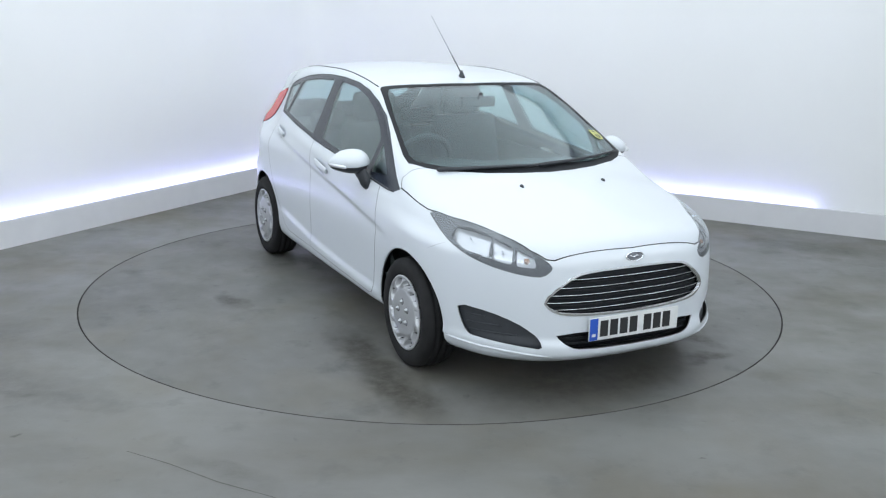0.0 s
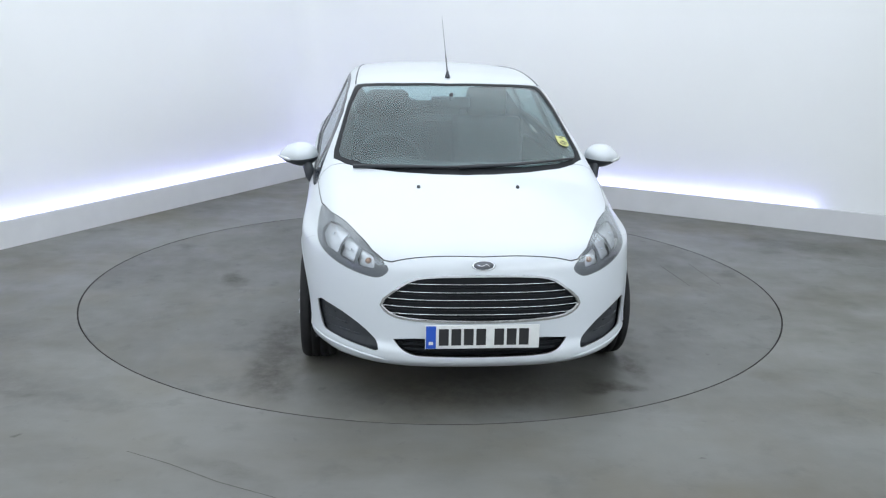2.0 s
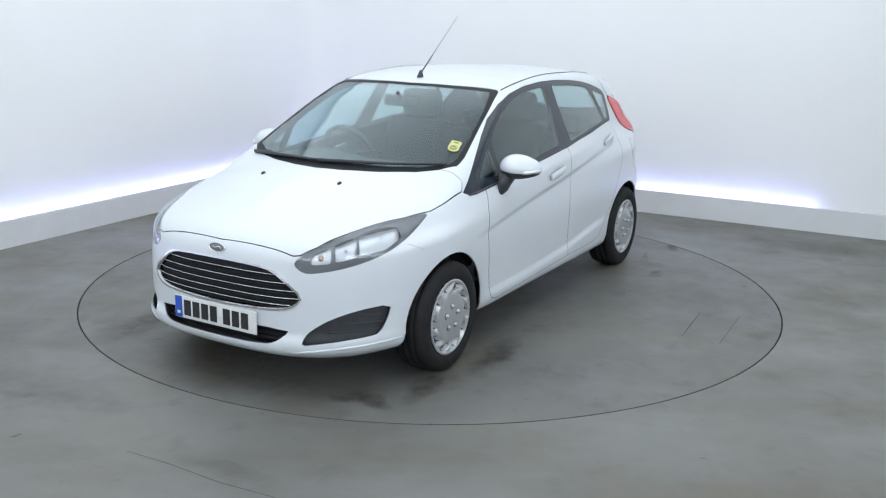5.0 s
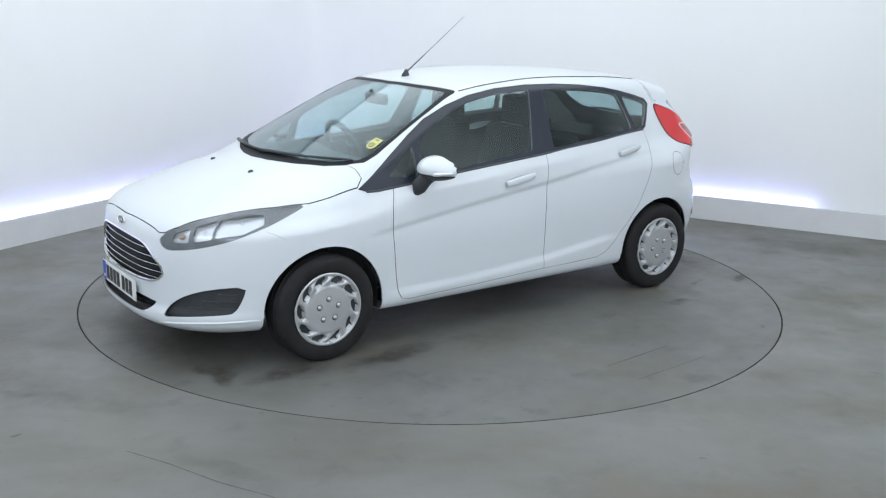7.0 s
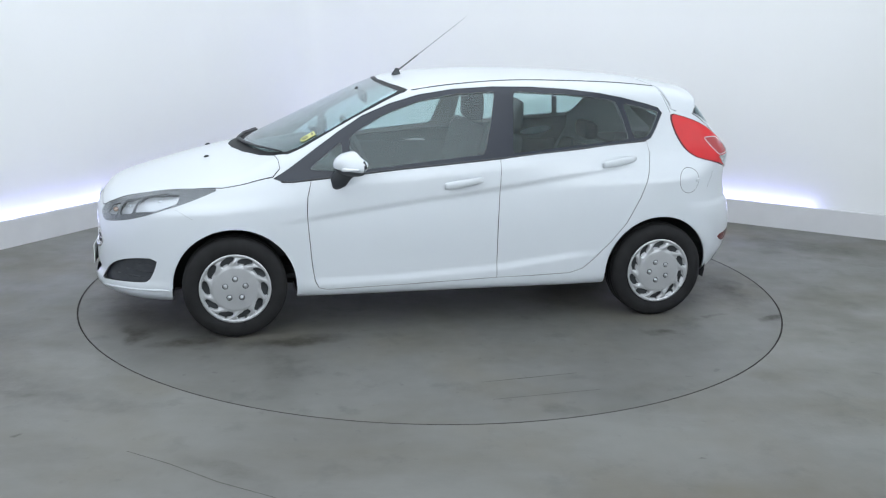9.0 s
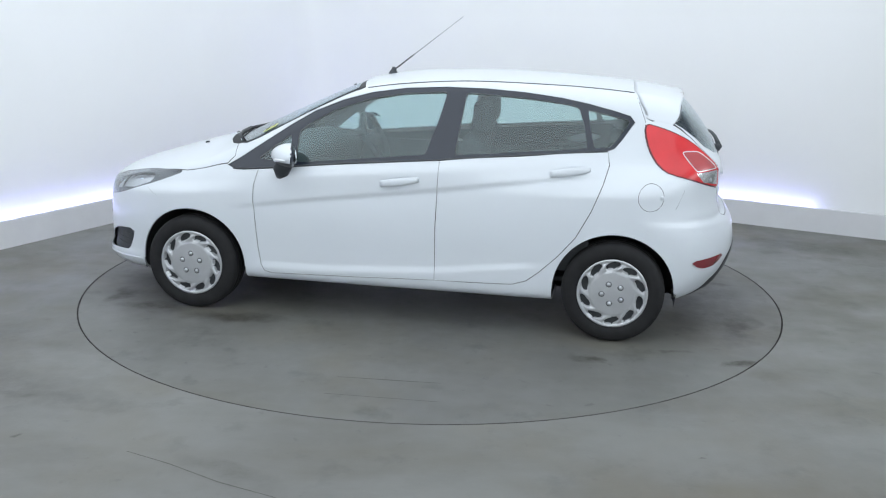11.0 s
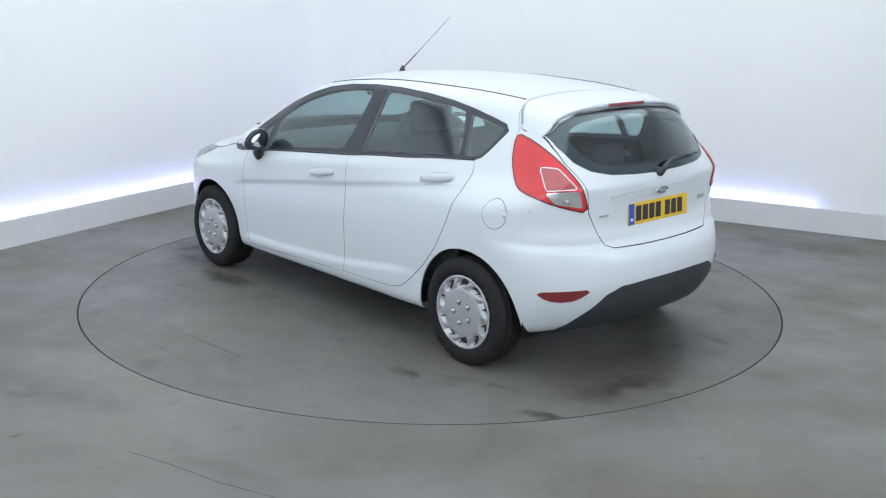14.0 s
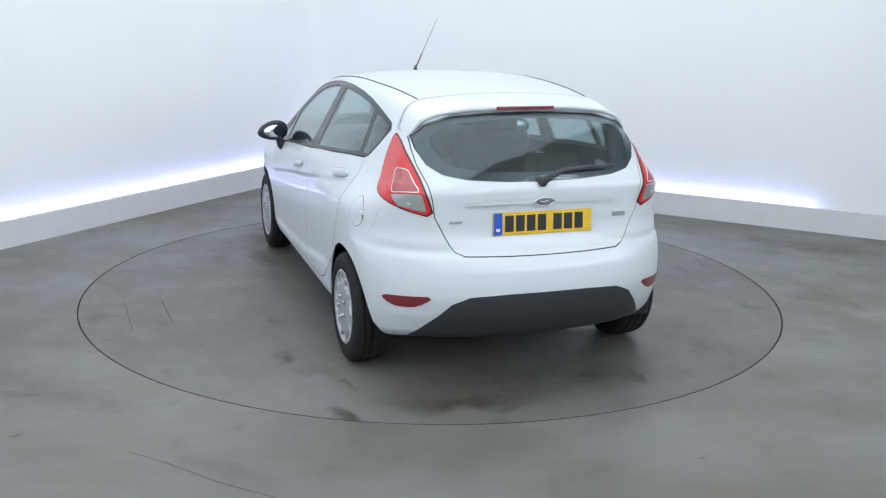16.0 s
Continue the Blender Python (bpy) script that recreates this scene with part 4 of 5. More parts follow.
def tail():
    gate = panel("tailgate", TAILGATE, BACK, (PAINT, INNER), car, 0.0, 0.015, 0.025, [REAR_GLASS], grow=-0.0021, label="white tailgate with a plate recess")
    panel("rear_window", REAR_GLASS, BACK, (DARK_GLASS,), gate, -0.003, 0.005, 0.04, label="tinted rear window")
    panel("rear_window_border", REAR_GLASS, BACK, (GLOSS_BLACK, INNER), gate, -0.0095, 0.004, 0.04, [REAR_GLASS_IN])
    q = [(-1.80, 0.0, 1.010), (-1.81, -0.05, 1.035), (-1.80, -0.114, 1.058), (-1.78, -0.25, 1.066), (-1.76, -0.39, 1.066)]
    surface_rod("rear_wiper", q, [0.017, 0.013, 0.011, 0.010, 0.006], BLACK, gate, 0.016, BACK, 10, "black rear wiper")
    part("wiper_boss", lathe([(0.024, -0.02), (0.022, 0.014), (0.012, 0.02)], 20, "x"), BLACK, gate).matrix_basis = pose(*onto([(-1.835, 0, 1.006)], 0.004)[0], 0, 0, 180)
    panel("grip_strip", rounded(both([(0, 0.930), (0.385, 0.922), (0.392, 0.905), (0, 0.909)], -1.8), 1), BACK, (PAINT,), gate, 0.014, 0.022, 0.02, label="white ledge above the number plate")
    emblem(-1, onto([(-1.81, -0.006, 0.917)], 0.016)[0], car)
    plate("rear_number_plate", PLATE_YELLOW, -1, (onto([(-1.80, -0.010, 0.812)], 0.004)[0]), -4, car)
    for y, w, h in ((-0.425, 0.075, 0.022), (0.432, 0.062, 0.011)):
        c = onto([(-1.815, y, 0.829)])[0]
        panel("badge_lettering", np.array([(c[0], y + a * w, 0.829 + b * h) for a, b in ((-0.5, -0.5), (0.5, -0.5), (0.5, 0.5), (-0.5, 0.5))]), BACK, (GREY_INK,), gate, 0.003, 0.003, 0.03)
    panel("rear_valance", DIFFUSER, BACK, (BLACK,), car, 0.004, 0.012, 0.025, label="black plastic lower rear bumper")
    for s in (1, -1):
        m, d = ((lambda o: o), TAIL_D) if s > 0 else (mirrored, flip(TAIL_D))
        lamp = panel("tail_lamp", m(TAIL_LAMP), d, (RED,), car, 0.007, 0.014, 0.015, [m(TAIL_BOX), m(TAIL_CLEAR)], grow=-0.006, label="red wrap-round tail lamp with a clear section")
        panel("rim", m(TAIL_LAMP), d, (RIM_RED,), lamp, 0.003, 0.012, 0.02, grow=0.001)
        panel("pale_lens", m(TAIL_BOX), d, (PALE_RED,), lamp, 0.0085, 0.006, 0.012, grow=-0.002)
        panel("clear_lens", m(TAIL_CLEAR), d, (CLEAR_WHITE,), lamp, 0.0062, 0.004, 0.006, grow=-0.002, dish=lambda v, p: 0.0015 * np.abs(np.sin(v[:, 0] * 150)))
        q = onto([(-1.712, s * 0.630, 0.915)], 0.006)[0]
        part("bulb", lathe([(0.012, -0.004), (0.010, 0.003), (0.004, 0.005)], 16, "x"), GREY_INK, lamp).matrix_basis = pose(*q, 0, 0, 180 - 40 * s)
        panel("lens_border", m(TAIL_BOX), d, (REFLECTOR,), lamp, 0.0088, 0.006, 0.02, [m(TAIL_BOX)], grow=0.004)
        panel("clear_cover", m(TAIL_CLEAR), d, (LENS,), lamp, 0.009, 0.002, 0.02)
        panel("bumper_reflector", m(REFLECTOR_RED), flip((-0.75, 0.66, 0)) if s < 0 else (-0.75, 0.66, 0), (DARK_RED,), car, 0.004, 0.008, 0.02, label="dark red bumper reflector")
        seam = [(-1.29, s * 0.47, 1.346), (-1.325, s * 0.549, 1.296), (-1.365, s * 0.596, 1.205)]
        surface_rod("roof_seam", rounded(seam, 2, False), 0.0018, BLACK, car, -0.0010)
        seam = [(x, s * y, z) for x, y, z in ((-1.605, 0.733, 0.904), (-1.582, 0.757, 0.832), (-1.556, 0.776, 0.765))]
        surface_rod("bumper_seam", rounded(seam, 2, False), 0.0007, LAMP_DARK, car, -0.0005)
    c = (-1.418, 0.8, 0.826)
    panel("fuel_flap_gap", ellipse(c, (0.0692, 0, 0), (0, 0, 0.0752), 36), LEFT, (INK,), car, 0.0006, 0.002, 0.02, [ellipse(c, (0.0665, 0, 0), (0, 0, 0.0725), 36)])
    flap = panel("fuel_flap", ellipse(c, (0.0665, 0, 0), (0, 0, 0.0725), 36), LEFT, (PAINT,), car, 0.0012, 0.004, 0.02)
    part("catch", box(0.022, 0.012, 0.018, tuple(onto([(-1.475, 0.79, 0.826)], 0.003)[0]), 0.002), PAINT, flap)


def emblem(way, at, parent):
    """A plain oval emblem: bright ring, dark face, a bright wave across it."""
    ring = lathe([(0.050, 0.000), (0.054, 0.003), (0.050, 0.007), (0.044, 0.0055), (0.044, 0.0)], 40, "x")
    bmesh.ops.scale(ring, vec=(1, 1, 0.42), verts=ring.verts)
    ob = part("emblem", ring, CHROME, parent, "oval emblem with a bright rim")
    ob.matrix_basis = pose(*at, 0, -12 if way > 0 else 8, 0 if way > 0 else 180)
    face = lathe([(0.046, 0.001), (0.045, 0.0045)], 36, "x")
    bmesh.ops.scale(face, vec=(1, 1, 0.42), verts=face.verts)
    part("emblem_face", face, EMBLEM, ob)
    part("emblem_wave", tube([(0.006, 0.028, -0.004), (0.0065, 0.012, 0.006), (0.0065, -0.008, -0.003), (0.006, -0.028, 0.004)], 0.0022, 6), CHROME, ob)


def plate(name, mat, way, at, tilt, parent):
    """A number plate: pressed sheet, blue band, plain dark bars in place of its characters."""
    ob = part(name, box(0.006, 0.520, 0.111, (0, 0, 0), 0.0025), mat, parent, ("white" if way > 0 else "yellow") + " number plate with a blue band")
    ob.matrix_basis = pose(*at, 0, tilt, 0 if way > 0 else 180)
    part("band", box(0.002, 0.045, 0.106, (0.0032, -0.234, 0)), PLATE_BLUE, ob, "", False)
    part("band_mark", box(0.002, 0.020, 0.014, (0.0040, -0.234, -0.028)), PLATE_WHITE, ob, "", False)
    y = -0.198
    for i in range(7):
        if i == 4:
            y += 0.026
        part("bar", box(0.002, 0.044, 0.078, (0.0036, y + 0.022, 0)), INK, ob, "", False)
        y += 0.0565


def nose():
    mesh = panel("upper_grille", GRILLE, AHEAD, (PRINT_BLACK,), car, -0.028, 0.006, 0.03, grow=0.01, label="black upper grille with thin chrome bars")
    poly = GRILLE[:, 1:]
    for z in (0.600, 0.563, 0.528, 0.494, 0.461):
        ys = [y for y in np.linspace(-0.47, 0.47, 189) if inside(poly, np.array([(y, z)]))[0]]
        q = press(np.array([(2.0, y, z) for y in np.linspace(ys[0] + 0.006, ys[-1] - 0.006, 25)]), np.array(AHEAD, float), -0.006)
        bm = bmesh.new()
        rows = [[bm.verts.new(p + np.array(o)) for o in ((0, 0, 0.0016), (0.0015, 0, 0), (0, 0, -0.0016), (-0.006, 0, -0.0014), (-0.006, 0, 0.0014))] for p in q]
        for a, b in zip(rows, rows[1:]):
            for i in range(5):
                bm.faces.new((a[i], a[(i + 1) % 5], b[(i + 1) % 5], b[i]))
        bmesh.ops.recalc_face_normals(bm, faces=bm.faces)
        part("grille_bar", bm, CHROME, mesh, "thin chrome bar")
        q2 = [p + np.array((-0.012, 0, -0.018)) for p in q]
        part("grille_slat", tube(q2, 0.003, 6), PRINT_BLACK, mesh)
    panel("grille_surround", GRILLE, AHEAD, (CHROME,), mesh, 0.004, 0.03, 0.02, [GRILLE], grow=0.009)
    low = panel("lower_grille", LOWER_GRILLE, AHEAD, (PRINT_BLACK,), car, -0.045, 0.006, 0.03, grow=0.012, label="black lower grille")
    for z in (0.335, 0.312, 0.289):
        ys = [y for y in np.linspace(-0.42, 0.42, 169) if inside(LOWER_GRILLE[:, 1:], np.array([(y, z)]))[0]]
        q = press(np.array([(2.0, y, z) for y in np.linspace(ys[0], ys[-1], 21)]), np.array(AHEAD, float), -0.03)
        part("grille_slat", tube(q.tolist(), 0.006, 6), PRINT_BLACK, low)
    emblem(1, onto([(2.004, 0, 0.685)], 0.002)[0], car)
    plate("front_number_plate", PLATE_WHITE, 1, (2.040, 0, 0.363), 0, car)
    for s in (1, -1):
        m, d, fd = ((lambda o: o), LAMP_D, FOG_D) if s > 0 else (mirrored, flip(LAMP_D), flip(FOG_D))
        fog = panel("bumper_vent", m(FOG), fd, (BLACK,), car, -0.022, 0.006, 0.02, grow=0.012, label="black blanked vent in the front bumper")
        for k in (0.30, 0.52, 0.74):
            a, b = np.array(FOG.min(0)), np.array(FOG.max(0))
            z = a[2] + (b[2] - a[2]) * k
            pts = [(x, np.interp(x, [1.645, 1.98], [0.757, 0.462]), z) for x in np.linspace(1.69, 1.96 - 0.27 * k, 8)]
            surface_rod("vent_rib", m(pts), 0.0035, BLACK, fog, -0.020, fd)
        lamp = panel("headlight", m(HEADLIGHT), d, (LENS,), car, 0.0, 0.003, 0.02, grow=-0.001, label="clear swept-back headlight with a dark housing")
        panel("lamp_housing", m(HEADLIGHT), d, (LAMP_DARK,), lamp, -0.060, 0.006, 0.02, grow=0.012)
        inner = np.array(HEADLIGHT)
        mid = inner.mean(0)
        ring = mid + (inner - mid) * np.array((0.965, 0.95, 0.93))
        panel("lamp_rim", m(HEADLIGHT), d, (LAMP_DARK,), lamp, -0.005, 0.02, 0.02, [m(ring)])
        ridge = [(1.985, 0.42, 0.238), (1.955, 0.50, 0.247), (1.88, 0.61, 0.257), (1.78, 0.69, 0.263), (1.66, 0.76, 0.268), (1.60, 0.79, 0.270)]
        surface_rod("bumper_ridge", m(rounded(ridge, 2, False)), [0.002] + [0.0065] * (len(rounded(ridge, 2, False)) - 2) + [0.004], PAINT, car, -0.001)
        cells = (([(1.523, 0.698, 0.790), (1.600, 0.645, 0.795), (1.706, 0.600, 0.774), (1.770, 0.654, 0.688), (1.655, 0.722, 0.706), (1.545, 0.738, 0.748)], CHROME, 0.030),
                                         ([(1.722, 0.602, 0.768), (1.822, 0.552, 0.740), (1.856, 0.580, 0.664), (1.784, 0.648, 0.682)], CHROME, 0.027),
                                         ([(1.842, 0.545, 0.732), (1.908, 0.490, 0.702), (1.926, 0.490, 0.655), (1.872, 0.566, 0.660)], AMBER, 0.020))
        panel("lamp_bezel", m(HEADLIGHT), d, (LAMP_DARK,), lamp, -0.012, 0.005, 0.02, [m(fillet(o, 0.02)) for o, _, _ in cells], grow=-0.004, label="dark grey bezel round the reflectors")
        for outline, bulb_mat, depth in cells:
            o = np.array(outline)
            c = o.mean(0)
            rot = basis(d)
            cc = (m([c])[0] @ np.array(rot))[:2]
            rad = max(np.linalg.norm(o - c, axis=1))
            panel("reflector_bowl", m(fillet(o, 0.02)), d, (REFLECTOR,), lamp, -0.013, 0.004, 0.006, grow=0.002,
                  dish=lambda v, p, cc=cc, rad=rad, depth=depth: depth * np.clip(1 - ((v[:, 0] - cc[0]) ** 2 + (v[:, 1] - cc[1]) ** 2) / rad**2, 0, 1) + 0.0012 * np.abs(np.sin(v[:, 0] * 210)) + 0.004 * np.cos(6 * np.arctan2(v[:, 1] - cc[1], v[:, 0] - cc[0])) * np.hypot(v[:, 0] - cc[0], v[:, 1] - cc[1]) / rad)
            q = press(m([c]), np.array(Vector(d).normalized()), -0.026)[0]
            size = 0.55 if bulb_mat is CHROME else 1.2
            bulb = lathe([(0.004 * size, -0.014), (0.011 * size, -0.008), (0.011 * size, 0.006), (0.005 * size, 0.014)], 16, "x")
            part("bulb", bulb, bulb_mat, lamp).matrix_basis = pose(*q, 0, 0, 20 * s)
        seam = [(1.545, s * 0.765, 0.715), (1.50, s * 0.79, 0.695), (1.455, s * 0.81, 0.672)]
        surface_rod("bumper_seam", rounded(seam, 2, False), 0.0007, LAMP_DARK, car, -0.0005)


def door_mirror(s):
    """White cap over a black shell on a black foot, with a clear indicator and a mirror glass to the rear."""
    cx, cy, cz = 0.590, s * 0.885, 0.962
    bm = bmesh.new()
    bmesh.ops.create_uvsphere(bm, u_segments=36, v_segments=22, radius=1)
    for v in bm.verts:
        x, y, z = v.co
        front = x > 0
        yy = y * s
        v.co = Vector((x * (0.115 if front else 0.020), s * yy * 0.108, z * (0.066 - 0.012 * yy) + 0.006 - 0.012 * max(yy, 0) ** 2))
        v.co.x -= 0.030 * yy + 0.02 * abs(yy) * (1 if front else 0)
    shell_low = bm.copy()
    lowest = -0.013
    for b, up in ((bm, True), (shell_low, False)):
        bmesh.ops.bisect_plane(b, geom=b.verts[:] + b.edges[:] + b.faces[:], plane_co=(0, 0, lowest), plane_no=(0, 0.10 * s, 1), clear_inner=up, clear_outer=not up)
        bmesh.ops.bisect_plane(b, geom=b.verts[:] + b.edges[:] + b.faces[:], plane_co=(-0.012, 0, 0), plane_no=(1, 0.28 * s, 0), clear_inner=True)
    bmesh.ops.scale(bm, vec=(1.02, 1.02, 1.02), verts=bm.verts)
    root = part("door_mirror", shell_low, BLACK, car, "white-capped door mirror on a black foot")
    root.matrix_basis = pose(cx, cy, cz)
    part("cap", bm, PAINT, root, "white painted mirror cap")
    rim = bmesh.new()
    bmesh.ops.create_uvsphere(rim, u_segments=32, v_segments=18, radius=1)
    for v in rim.verts:
        x, y, z = v.co
        yy = y * s
        v.co = Vector((x * 0.026 - 0.030 * yy - 0.004, s * yy * 0.107, z * (0.066 - 0.012 * yy) + 0.006 - 0.012 * max(yy, 0) ** 2))
    part("housing", rim, GLOSS_BLACK, root)
    gl = lathe([(1, -0.001), (0.98, 0.002)], 36, "x")
    for v in gl.verts:
        v.co = Vector((v.co.x * 2 - 0.0275 - 0.030 * v.co.y, v.co.y * s * 0.070, v.co.z * (0.040 - 0.006 * v.co.y) + 0.004))
    part("mirror_glass", gl, MIRROR, root)
    ind = [(0.070 - 0.075 * t**2, s * (0.035 + 0.078 * t), -0.016 + 0.010 * t) for t in np.linspace(0, 1, 7)]
    ind = [(x + 0.012 * (1 - abs(2 * t - 1)), y, z) for (x, y, z), t in zip(ind, np.linspace(0, 1, 7))]
    part("indicator", tube(ind, [0.004, 0.009, 0.010, 0.010, 0.009, 0.008, 0.004], 10), REFLECTOR, root, "clear indicator strip")
    foot = tube([(0.100, -s * 0.085, -0.135), (0.085, -s * 0.075, -0.095), (0.055, -s * 0.050, -0.055), (0.022, -s * 0.020, -0.020)], [0.018, 0.050, 0.046, 0.044], 16)
    for v in foot.verts:
        v.co.y = -s * 0.055 + (v.co.y + s * 0.055) * 0.55
    part("foot", foot, BLACK, root, "black plastic foot")


def wheel_meshes():
    tyre = lathe([(0.188, 0.070), (0.196, 0.084), (0.205, 0.088), (0.215, 0.092), (0.235, 0.094), (0.252, 0.092), (0.268, 0.086), (0.279, 0.074), (0.2825, 0.060), (0.284, 0.045), (0.277, 0.043), (0.277, 0.037),
                  (0.2845, 0.035), (0.285, 0.004), (0.277, 0.003), (0.277, -0.003), (0.285, -0.004), (0.2845, -0.035), (0.277, -0.037), (0.277, -0.043), (0.284, -0.045), (0.2825, -0.060), (0.275, -0.082),
                  (0.25, -0.093), (0.20, -0.088), (0.188, -0.07)], 72, "y", None, True)
    nr, na = 30, 240
    bm = bmesh.new()
    radii = np.linspace(0.0, 1.0, nr)[1:] ** 0.8 * 0.1945

    def half_width(r):
        return 0.39 * math.sin(math.pi * min(1, max(0, (r - 0.136) / 0.044))) ** 0.45 if 0.136 < r < 0.180 else 0

    def phase(r, k):
        """Where the k-th of 24 points lies between two slot centres, with points close on both sides of a slot's edge."""
        h = max(half_width(r), 0.2)
        if k <= 8:
            return (h - 0.004) * k / 8
        if k >= 16:
            return 1 - (h - 0.004) * (24 - k) / 8
        return h + 0.008 + (1 - 2 * h - 0.016) * (k - 9) / 6

    def depth(r, a):
        base = 0.086 + 0.010 * (1 - (r / 0.1945) ** 2)
        if r > 0.183:
            base = 0.092 - 0.6 * max(0, r - 0.189)
        ph = (a * 10 / (2 * math.pi)) % 1.0
        if 0.122 < r < 0.183:
            ridge = math.exp(-((ph - 0.5) / 0.16) ** 2)
            base += 0.007 * ridge * math.sin(math.pi * (r - 0.122) / 0.061) - 0.003
        half = half_width(r)
        slot = min(ph, 1 - ph) < half
        return (base - 0.030 if slot else base), slot
    centre = bm.verts.new((0, 0.096, 0))
    loops, slots = [], []
    for r in radii:
        loop, flags = [], []
        for k in range(na):
            a = 2 * math.pi * (k // 24 + phase(r, k % 24)) / 10
            y, sl = depth(r, a)
            b = a + 5.0 * (max(r, 0.115) - 0.15)
            loop.append(bm.verts.new((r * math.cos(b), y, r * math.sin(b))))
            flags.append(sl)
        loops.append(loop)
        slots.append(flags)
    for k in range(na):
        bm.faces.new((centre, loops[0][(k + 1) % na], loops[0][k]))
    for i in range(len(loops) - 1):
        for k in range(na):
            j = (k + 1) % na
            f = bm.faces.new((loops[i][k], loops[i][j], loops[i + 1][j], loops[i + 1][k]))
            if sum((slots[i][k], slots[i][j], slots[i + 1][j], slots[i + 1][k])) >= 3:
                f.material_index = 1
    bmesh.ops.recalc_face_normals(bm, faces=bm.faces)
    bolt = lathe([(0.0125, 0.0), (0.0125, 0.004), (0.0085, 0.005), (0.0085, 0.012), (0.004, 0.015)], 16, "y")
    drum = lathe([(0.185, -0.06), (0.185, 0.055), (0.06, 0.055)], 40, "y")
    return tyre, bm, bolt, drum


def wheels():
    wheel = tagged(new("wheel"), "silver ten-slot wheel cover on a black tyre")
    wheel.parent = car
    tyre, cover, bolt, drum = wheel_meshes()
    part("tyre", tyre, RUBBER, wheel)
    part("drum", drum, INNER, wheel)
    part("wheel_cover", cover, (SILVER, INNER), wheel, "silver plastic wheel cover with ten slanted slots")
    b = part("bolt", bolt, GREY_INK, wheel)
    ring = part("bolt_seat", lathe([(0.0165, -0.003), (0.016, 0.0012)], 20, "y"), INNER, wheel)
    for i in range(5):
        a = math.pi / 2 + i * 2 * math.pi / 5
        o = b if i == 0 else b.copy()
        if i:
            scene.collection.objects.link(o)
        o.matrix_basis = pose(0.0575 * math.cos(a), 0.0945, 0.0575 * math.sin(a))
        r = ring if i == 0 else ring.copy()
        if i:
            scene.collection.objects.link(r)
        r.matrix_basis = o.matrix_basis
    spin = {(1, 1): 0, (-1, 1): 22, (1, -1): 9, (-1, -1): 31}
    for (fx, s), a in spin.items():
        m = pose(fx * 1.2445, s * 0.752, 0.285, 0, a, 0 if s > 0 else 180)
        if (fx, s) == (1, 1):
            wheel.matrix_basis = m
        else:
            copy_thing(wheel, m)


def seat(x, y, w, back_top, head, lean=14):
    """A front seat: cushion, backrest, headrest on two rods."""
    base = part("seat", box(0.50, w, 0.16, (x + 0.24, y, 0.42), 0.05), FABRIC, car, "dark grey cloth seat")
    h = back_top - 0.42
    bm = box(0.13, w, h, (0, 0, h / 2), 0.045)
    for v in bm.verts:
        v.co.y *= 1 - 0.18 * max(0, v.co.z / h - 0.55)
    part("backrest", bm, FABRIC, base).matrix_basis = pose(x, y, 0.42, 0, -lean, 0)
    tx = x - math.tan(math.radians(lean)) * (back_top - 0.42)
    if head:
        part("headrest", box(0.11, 0.28, 0.19, (tx - 0.02, y, back_top + 0.08), 0.05), FABRIC, base)
        for k in (-0.06, 0.06):
            part("headrest_rod", tube([(tx, y + k, back_top - 0.03), (tx - 0.015, y + k, back_top + 0.06)], 0.006, 8), LAMP_DARK, base)


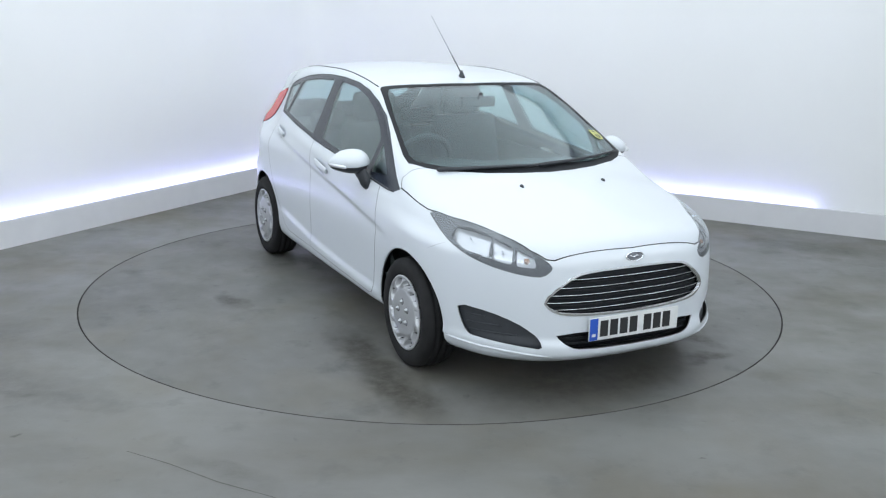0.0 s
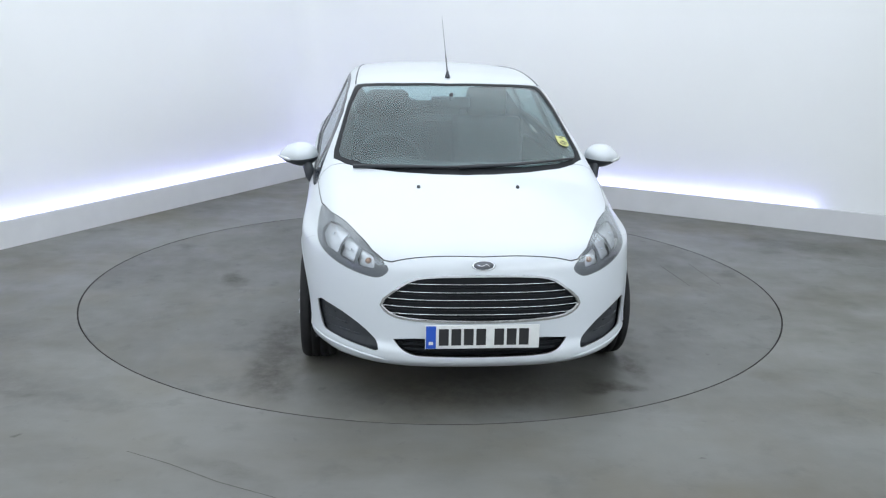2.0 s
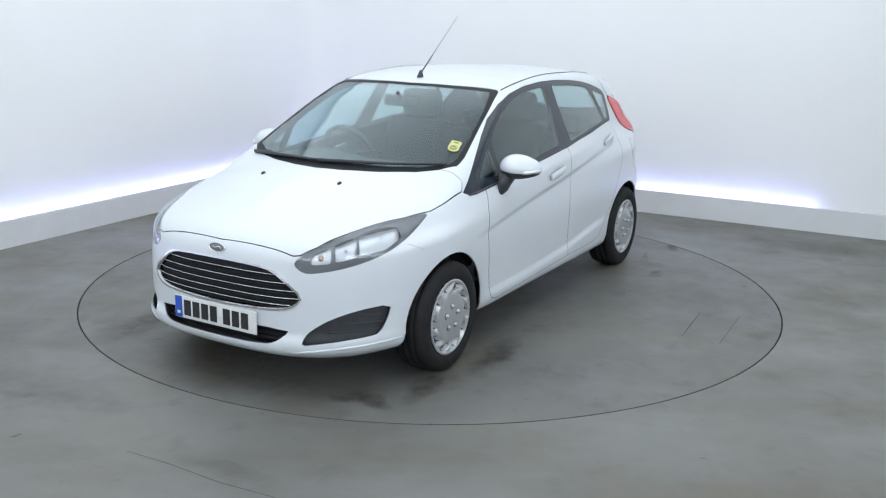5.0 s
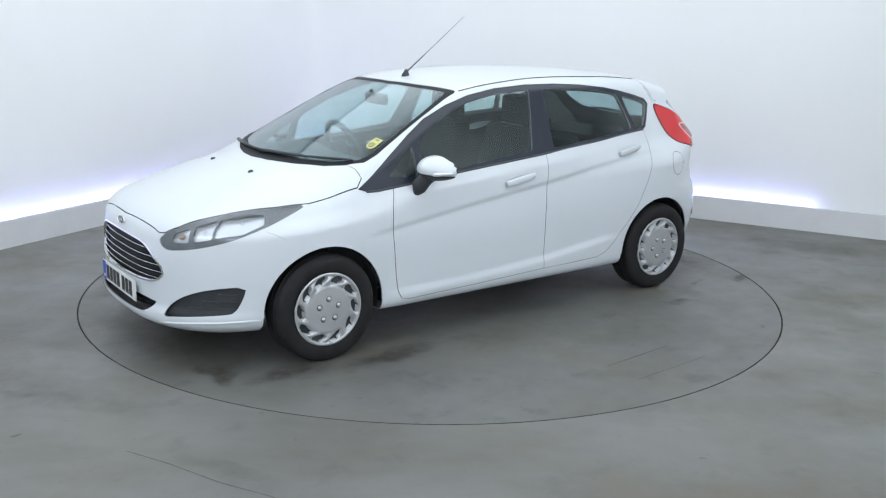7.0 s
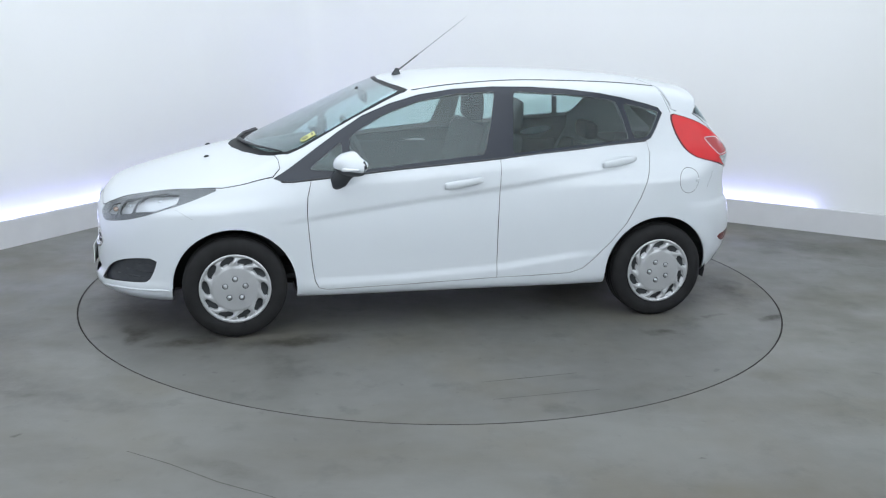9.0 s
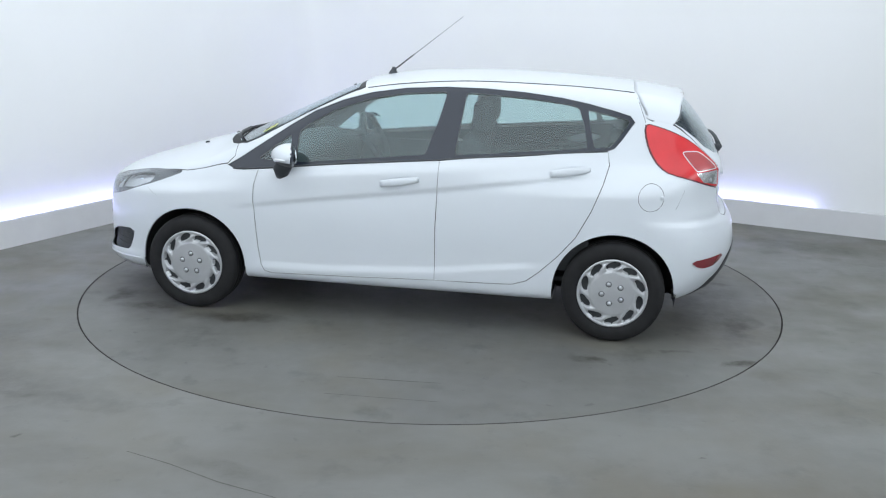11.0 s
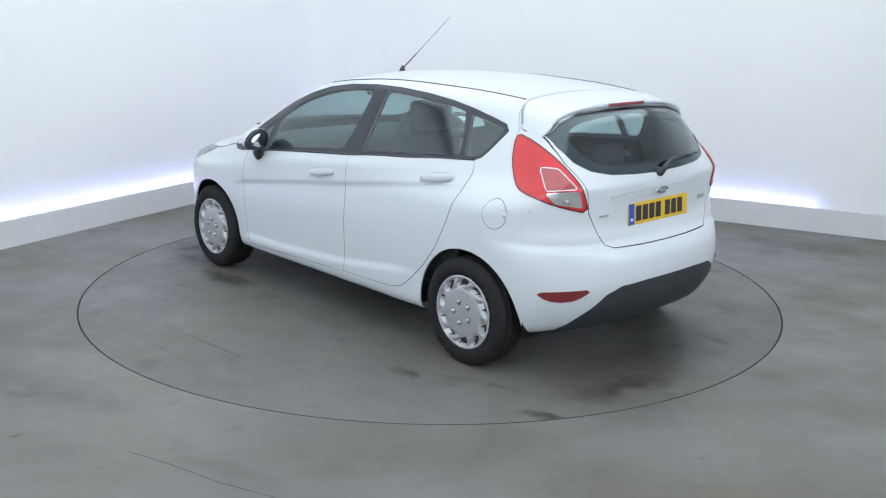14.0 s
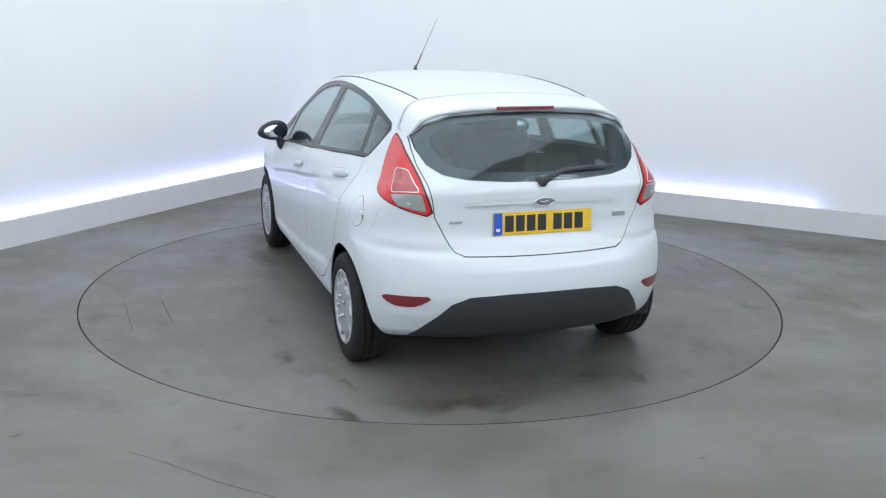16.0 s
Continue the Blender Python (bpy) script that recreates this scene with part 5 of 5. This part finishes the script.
def cabin():
    for x, y, top in ((-0.24, 0.335, 1.10), (-0.18, -0.34, 1.08)):
        seat(x, y, 0.50, top, True)
    seat(-0.98, 0.0, 1.22, 0.93, False, 20)
    for y in (0.36, -0.36):
        part("rear_headrest", box(0.09, 0.25, 0.12, (-1.20, y, 0.985), 0.04), FABRIC, car)
    bm = bmesh.new()
    prof = [(1.24, 0.90), (1.02, 0.945), (0.78, 0.955), (0.66, 0.935), (0.60, 0.86), (0.66, 0.66), (0.75, 0.45), (1.24, 0.45)]
    rows = []
    for y in np.linspace(-0.68, 0.68, 15):
        k = (y / 0.68) ** 4
        hump = 0.03 * math.exp(-((y + 0.36) / 0.16) ** 2)
        rows.append([bm.verts.new((x - (0.16 if x > 1.0 else 0.0) * k, y, z - 0.03 * k + (hump if 0.5 < x < 0.9 and z > 0.8 else 0))) for x, z in prof])
    for a, b in zip(rows, rows[1:]):
        for i in range(len(prof)):
            j = (i + 1) % len(prof)
            bm.faces.new((a[i], a[j], b[j], b[i]))
    bm.faces.new(rows[0])
    bm.faces.new(rows[-1][::-1])
    bmesh.ops.recalc_face_normals(bm, faces=bm.faces)
    part("dashboard", bm, DASH, car, "dark grey dashboard")
    ring = bmesh.new()
    n, k = 40, 10
    vs = [[ring.verts.new(((0.018 * math.sin(b)), (0.178 + 0.016 * math.cos(b)) * math.cos(a), (0.178 + 0.016 * math.cos(b)) * math.sin(a))) for b in np.linspace(0, 2 * math.pi, k, endpoint=False)] for a in np.linspace(0, 2 * math.pi, n, endpoint=False)]
    for i in range(n):
        for j in range(k):
            ring.faces.new((vs[i][j], vs[(i + 1) % n][j], vs[(i + 1) % n][(j + 1) % k], vs[i][(j + 1) % k]))
    wheel = part("steering_wheel", ring, DASH, car, "dark steering wheel before the driver's seat")
    wheel.matrix_basis = pose(0.435, -0.368, 0.915, 0, 26, 0)
    hub = box(0.05, 0.13, 0.11, (0.012, 0, 0), 0.03)
    box(0.02, 0.34, 0.04, (0.01, 0, 0.005), 0.009, None, hub)
    box(0.02, 0.04, 0.17, (0.01, 0, -0.09), 0.009, None, hub)
    part("hub", hub, DASH, wheel)
    im = part("interior_mirror", box(0.03, 0.23, 0.065, (0.43, 0.0, 1.255), 0.014), PRINT_BLACK, car, "black interior mirror")
    part("stem", tube([(0.44, 0, 1.27), (0.47, 0, 1.305)], 0.012, 8), BLACK, im)
    part("parcel_shelf", box(0.46, 1.10, 0.02, (-1.50, 0, 0.93), 0.006), INNER, car)
    part("cabin_floor", box(2.2, 1.34, 0.03, (-0.1, 0, 0.30), 0.01), INNER, car)
    part("underbody", box(3.3, 1.0, 0.05, (0.05, 0, 0.235), 0.02), INNER, car)
    part("underbody_side", box(1.66, 1.50, 0.04, (0.0, 0, 0.235), 0.012), INNER, car)
    part("boot_floor", box(0.6, 1.0, 0.03, (-1.5, 0, 0.34), 0.01), INNER, car)
    part("bulkhead", box(0.04, 1.30, 0.60, (1.14, 0, 0.60), 0.01), INNER, car)
    for x in (1.2445, -1.2445):
        part("axle", tube([(x, -0.70, 0.285), (x, 0.70, 0.285)], 0.035, 10), INNER, car)
    for s in (1, -1):
        part("door_card", box(1.9, 0.03, 0.5, (-0.15, s * 0.735, 0.62), 0.012), INNER, car)


body()
hatch_doors()
bonnet()
windscreen()
roof_parts()
tail()
nose()
door_mirror(1)
door_mirror(-1)
wheels()
cabin()

# ---- what moves ----
TURNS = [(0.0, -63.85), (0.5, -67.36), (1.0, -72.94), (1.5, -78.79), (2.0, -84.99), (2.5, -90.79), (3.0, -97.03), (3.5, -102.79), (4.0, -109.1),
         (4.5, -114.83), (5.0, -121.03), (5.2, -123.32), (6.25, -135.6), (7.3, -147.74), (7.5, -149.97), (8.0, -156.09), (8.5, -161.73), (9.0, -167.82), (9.2, -170.1),
         (10.25, -182.7), (11.3, -195.27), (11.5, -197.73), (12.0, -203.69), (12.5, -209.42), (13.0, -215.45), (13.5, -221.19), (14.0, -227.27),
         (14.5, -232.98), (15.0, -239.14), (15.5, -244.97), (16.0, -251.23)]


def motions():
    rows = [(t, pose(0, 0, 0, 0, 0, a)) for t, a in TURNS]
    walk(disc, rows)
    walk(car, [(t, m @ pose(0.0455, 0.0509, 0)) for t, m in rows])


motions()
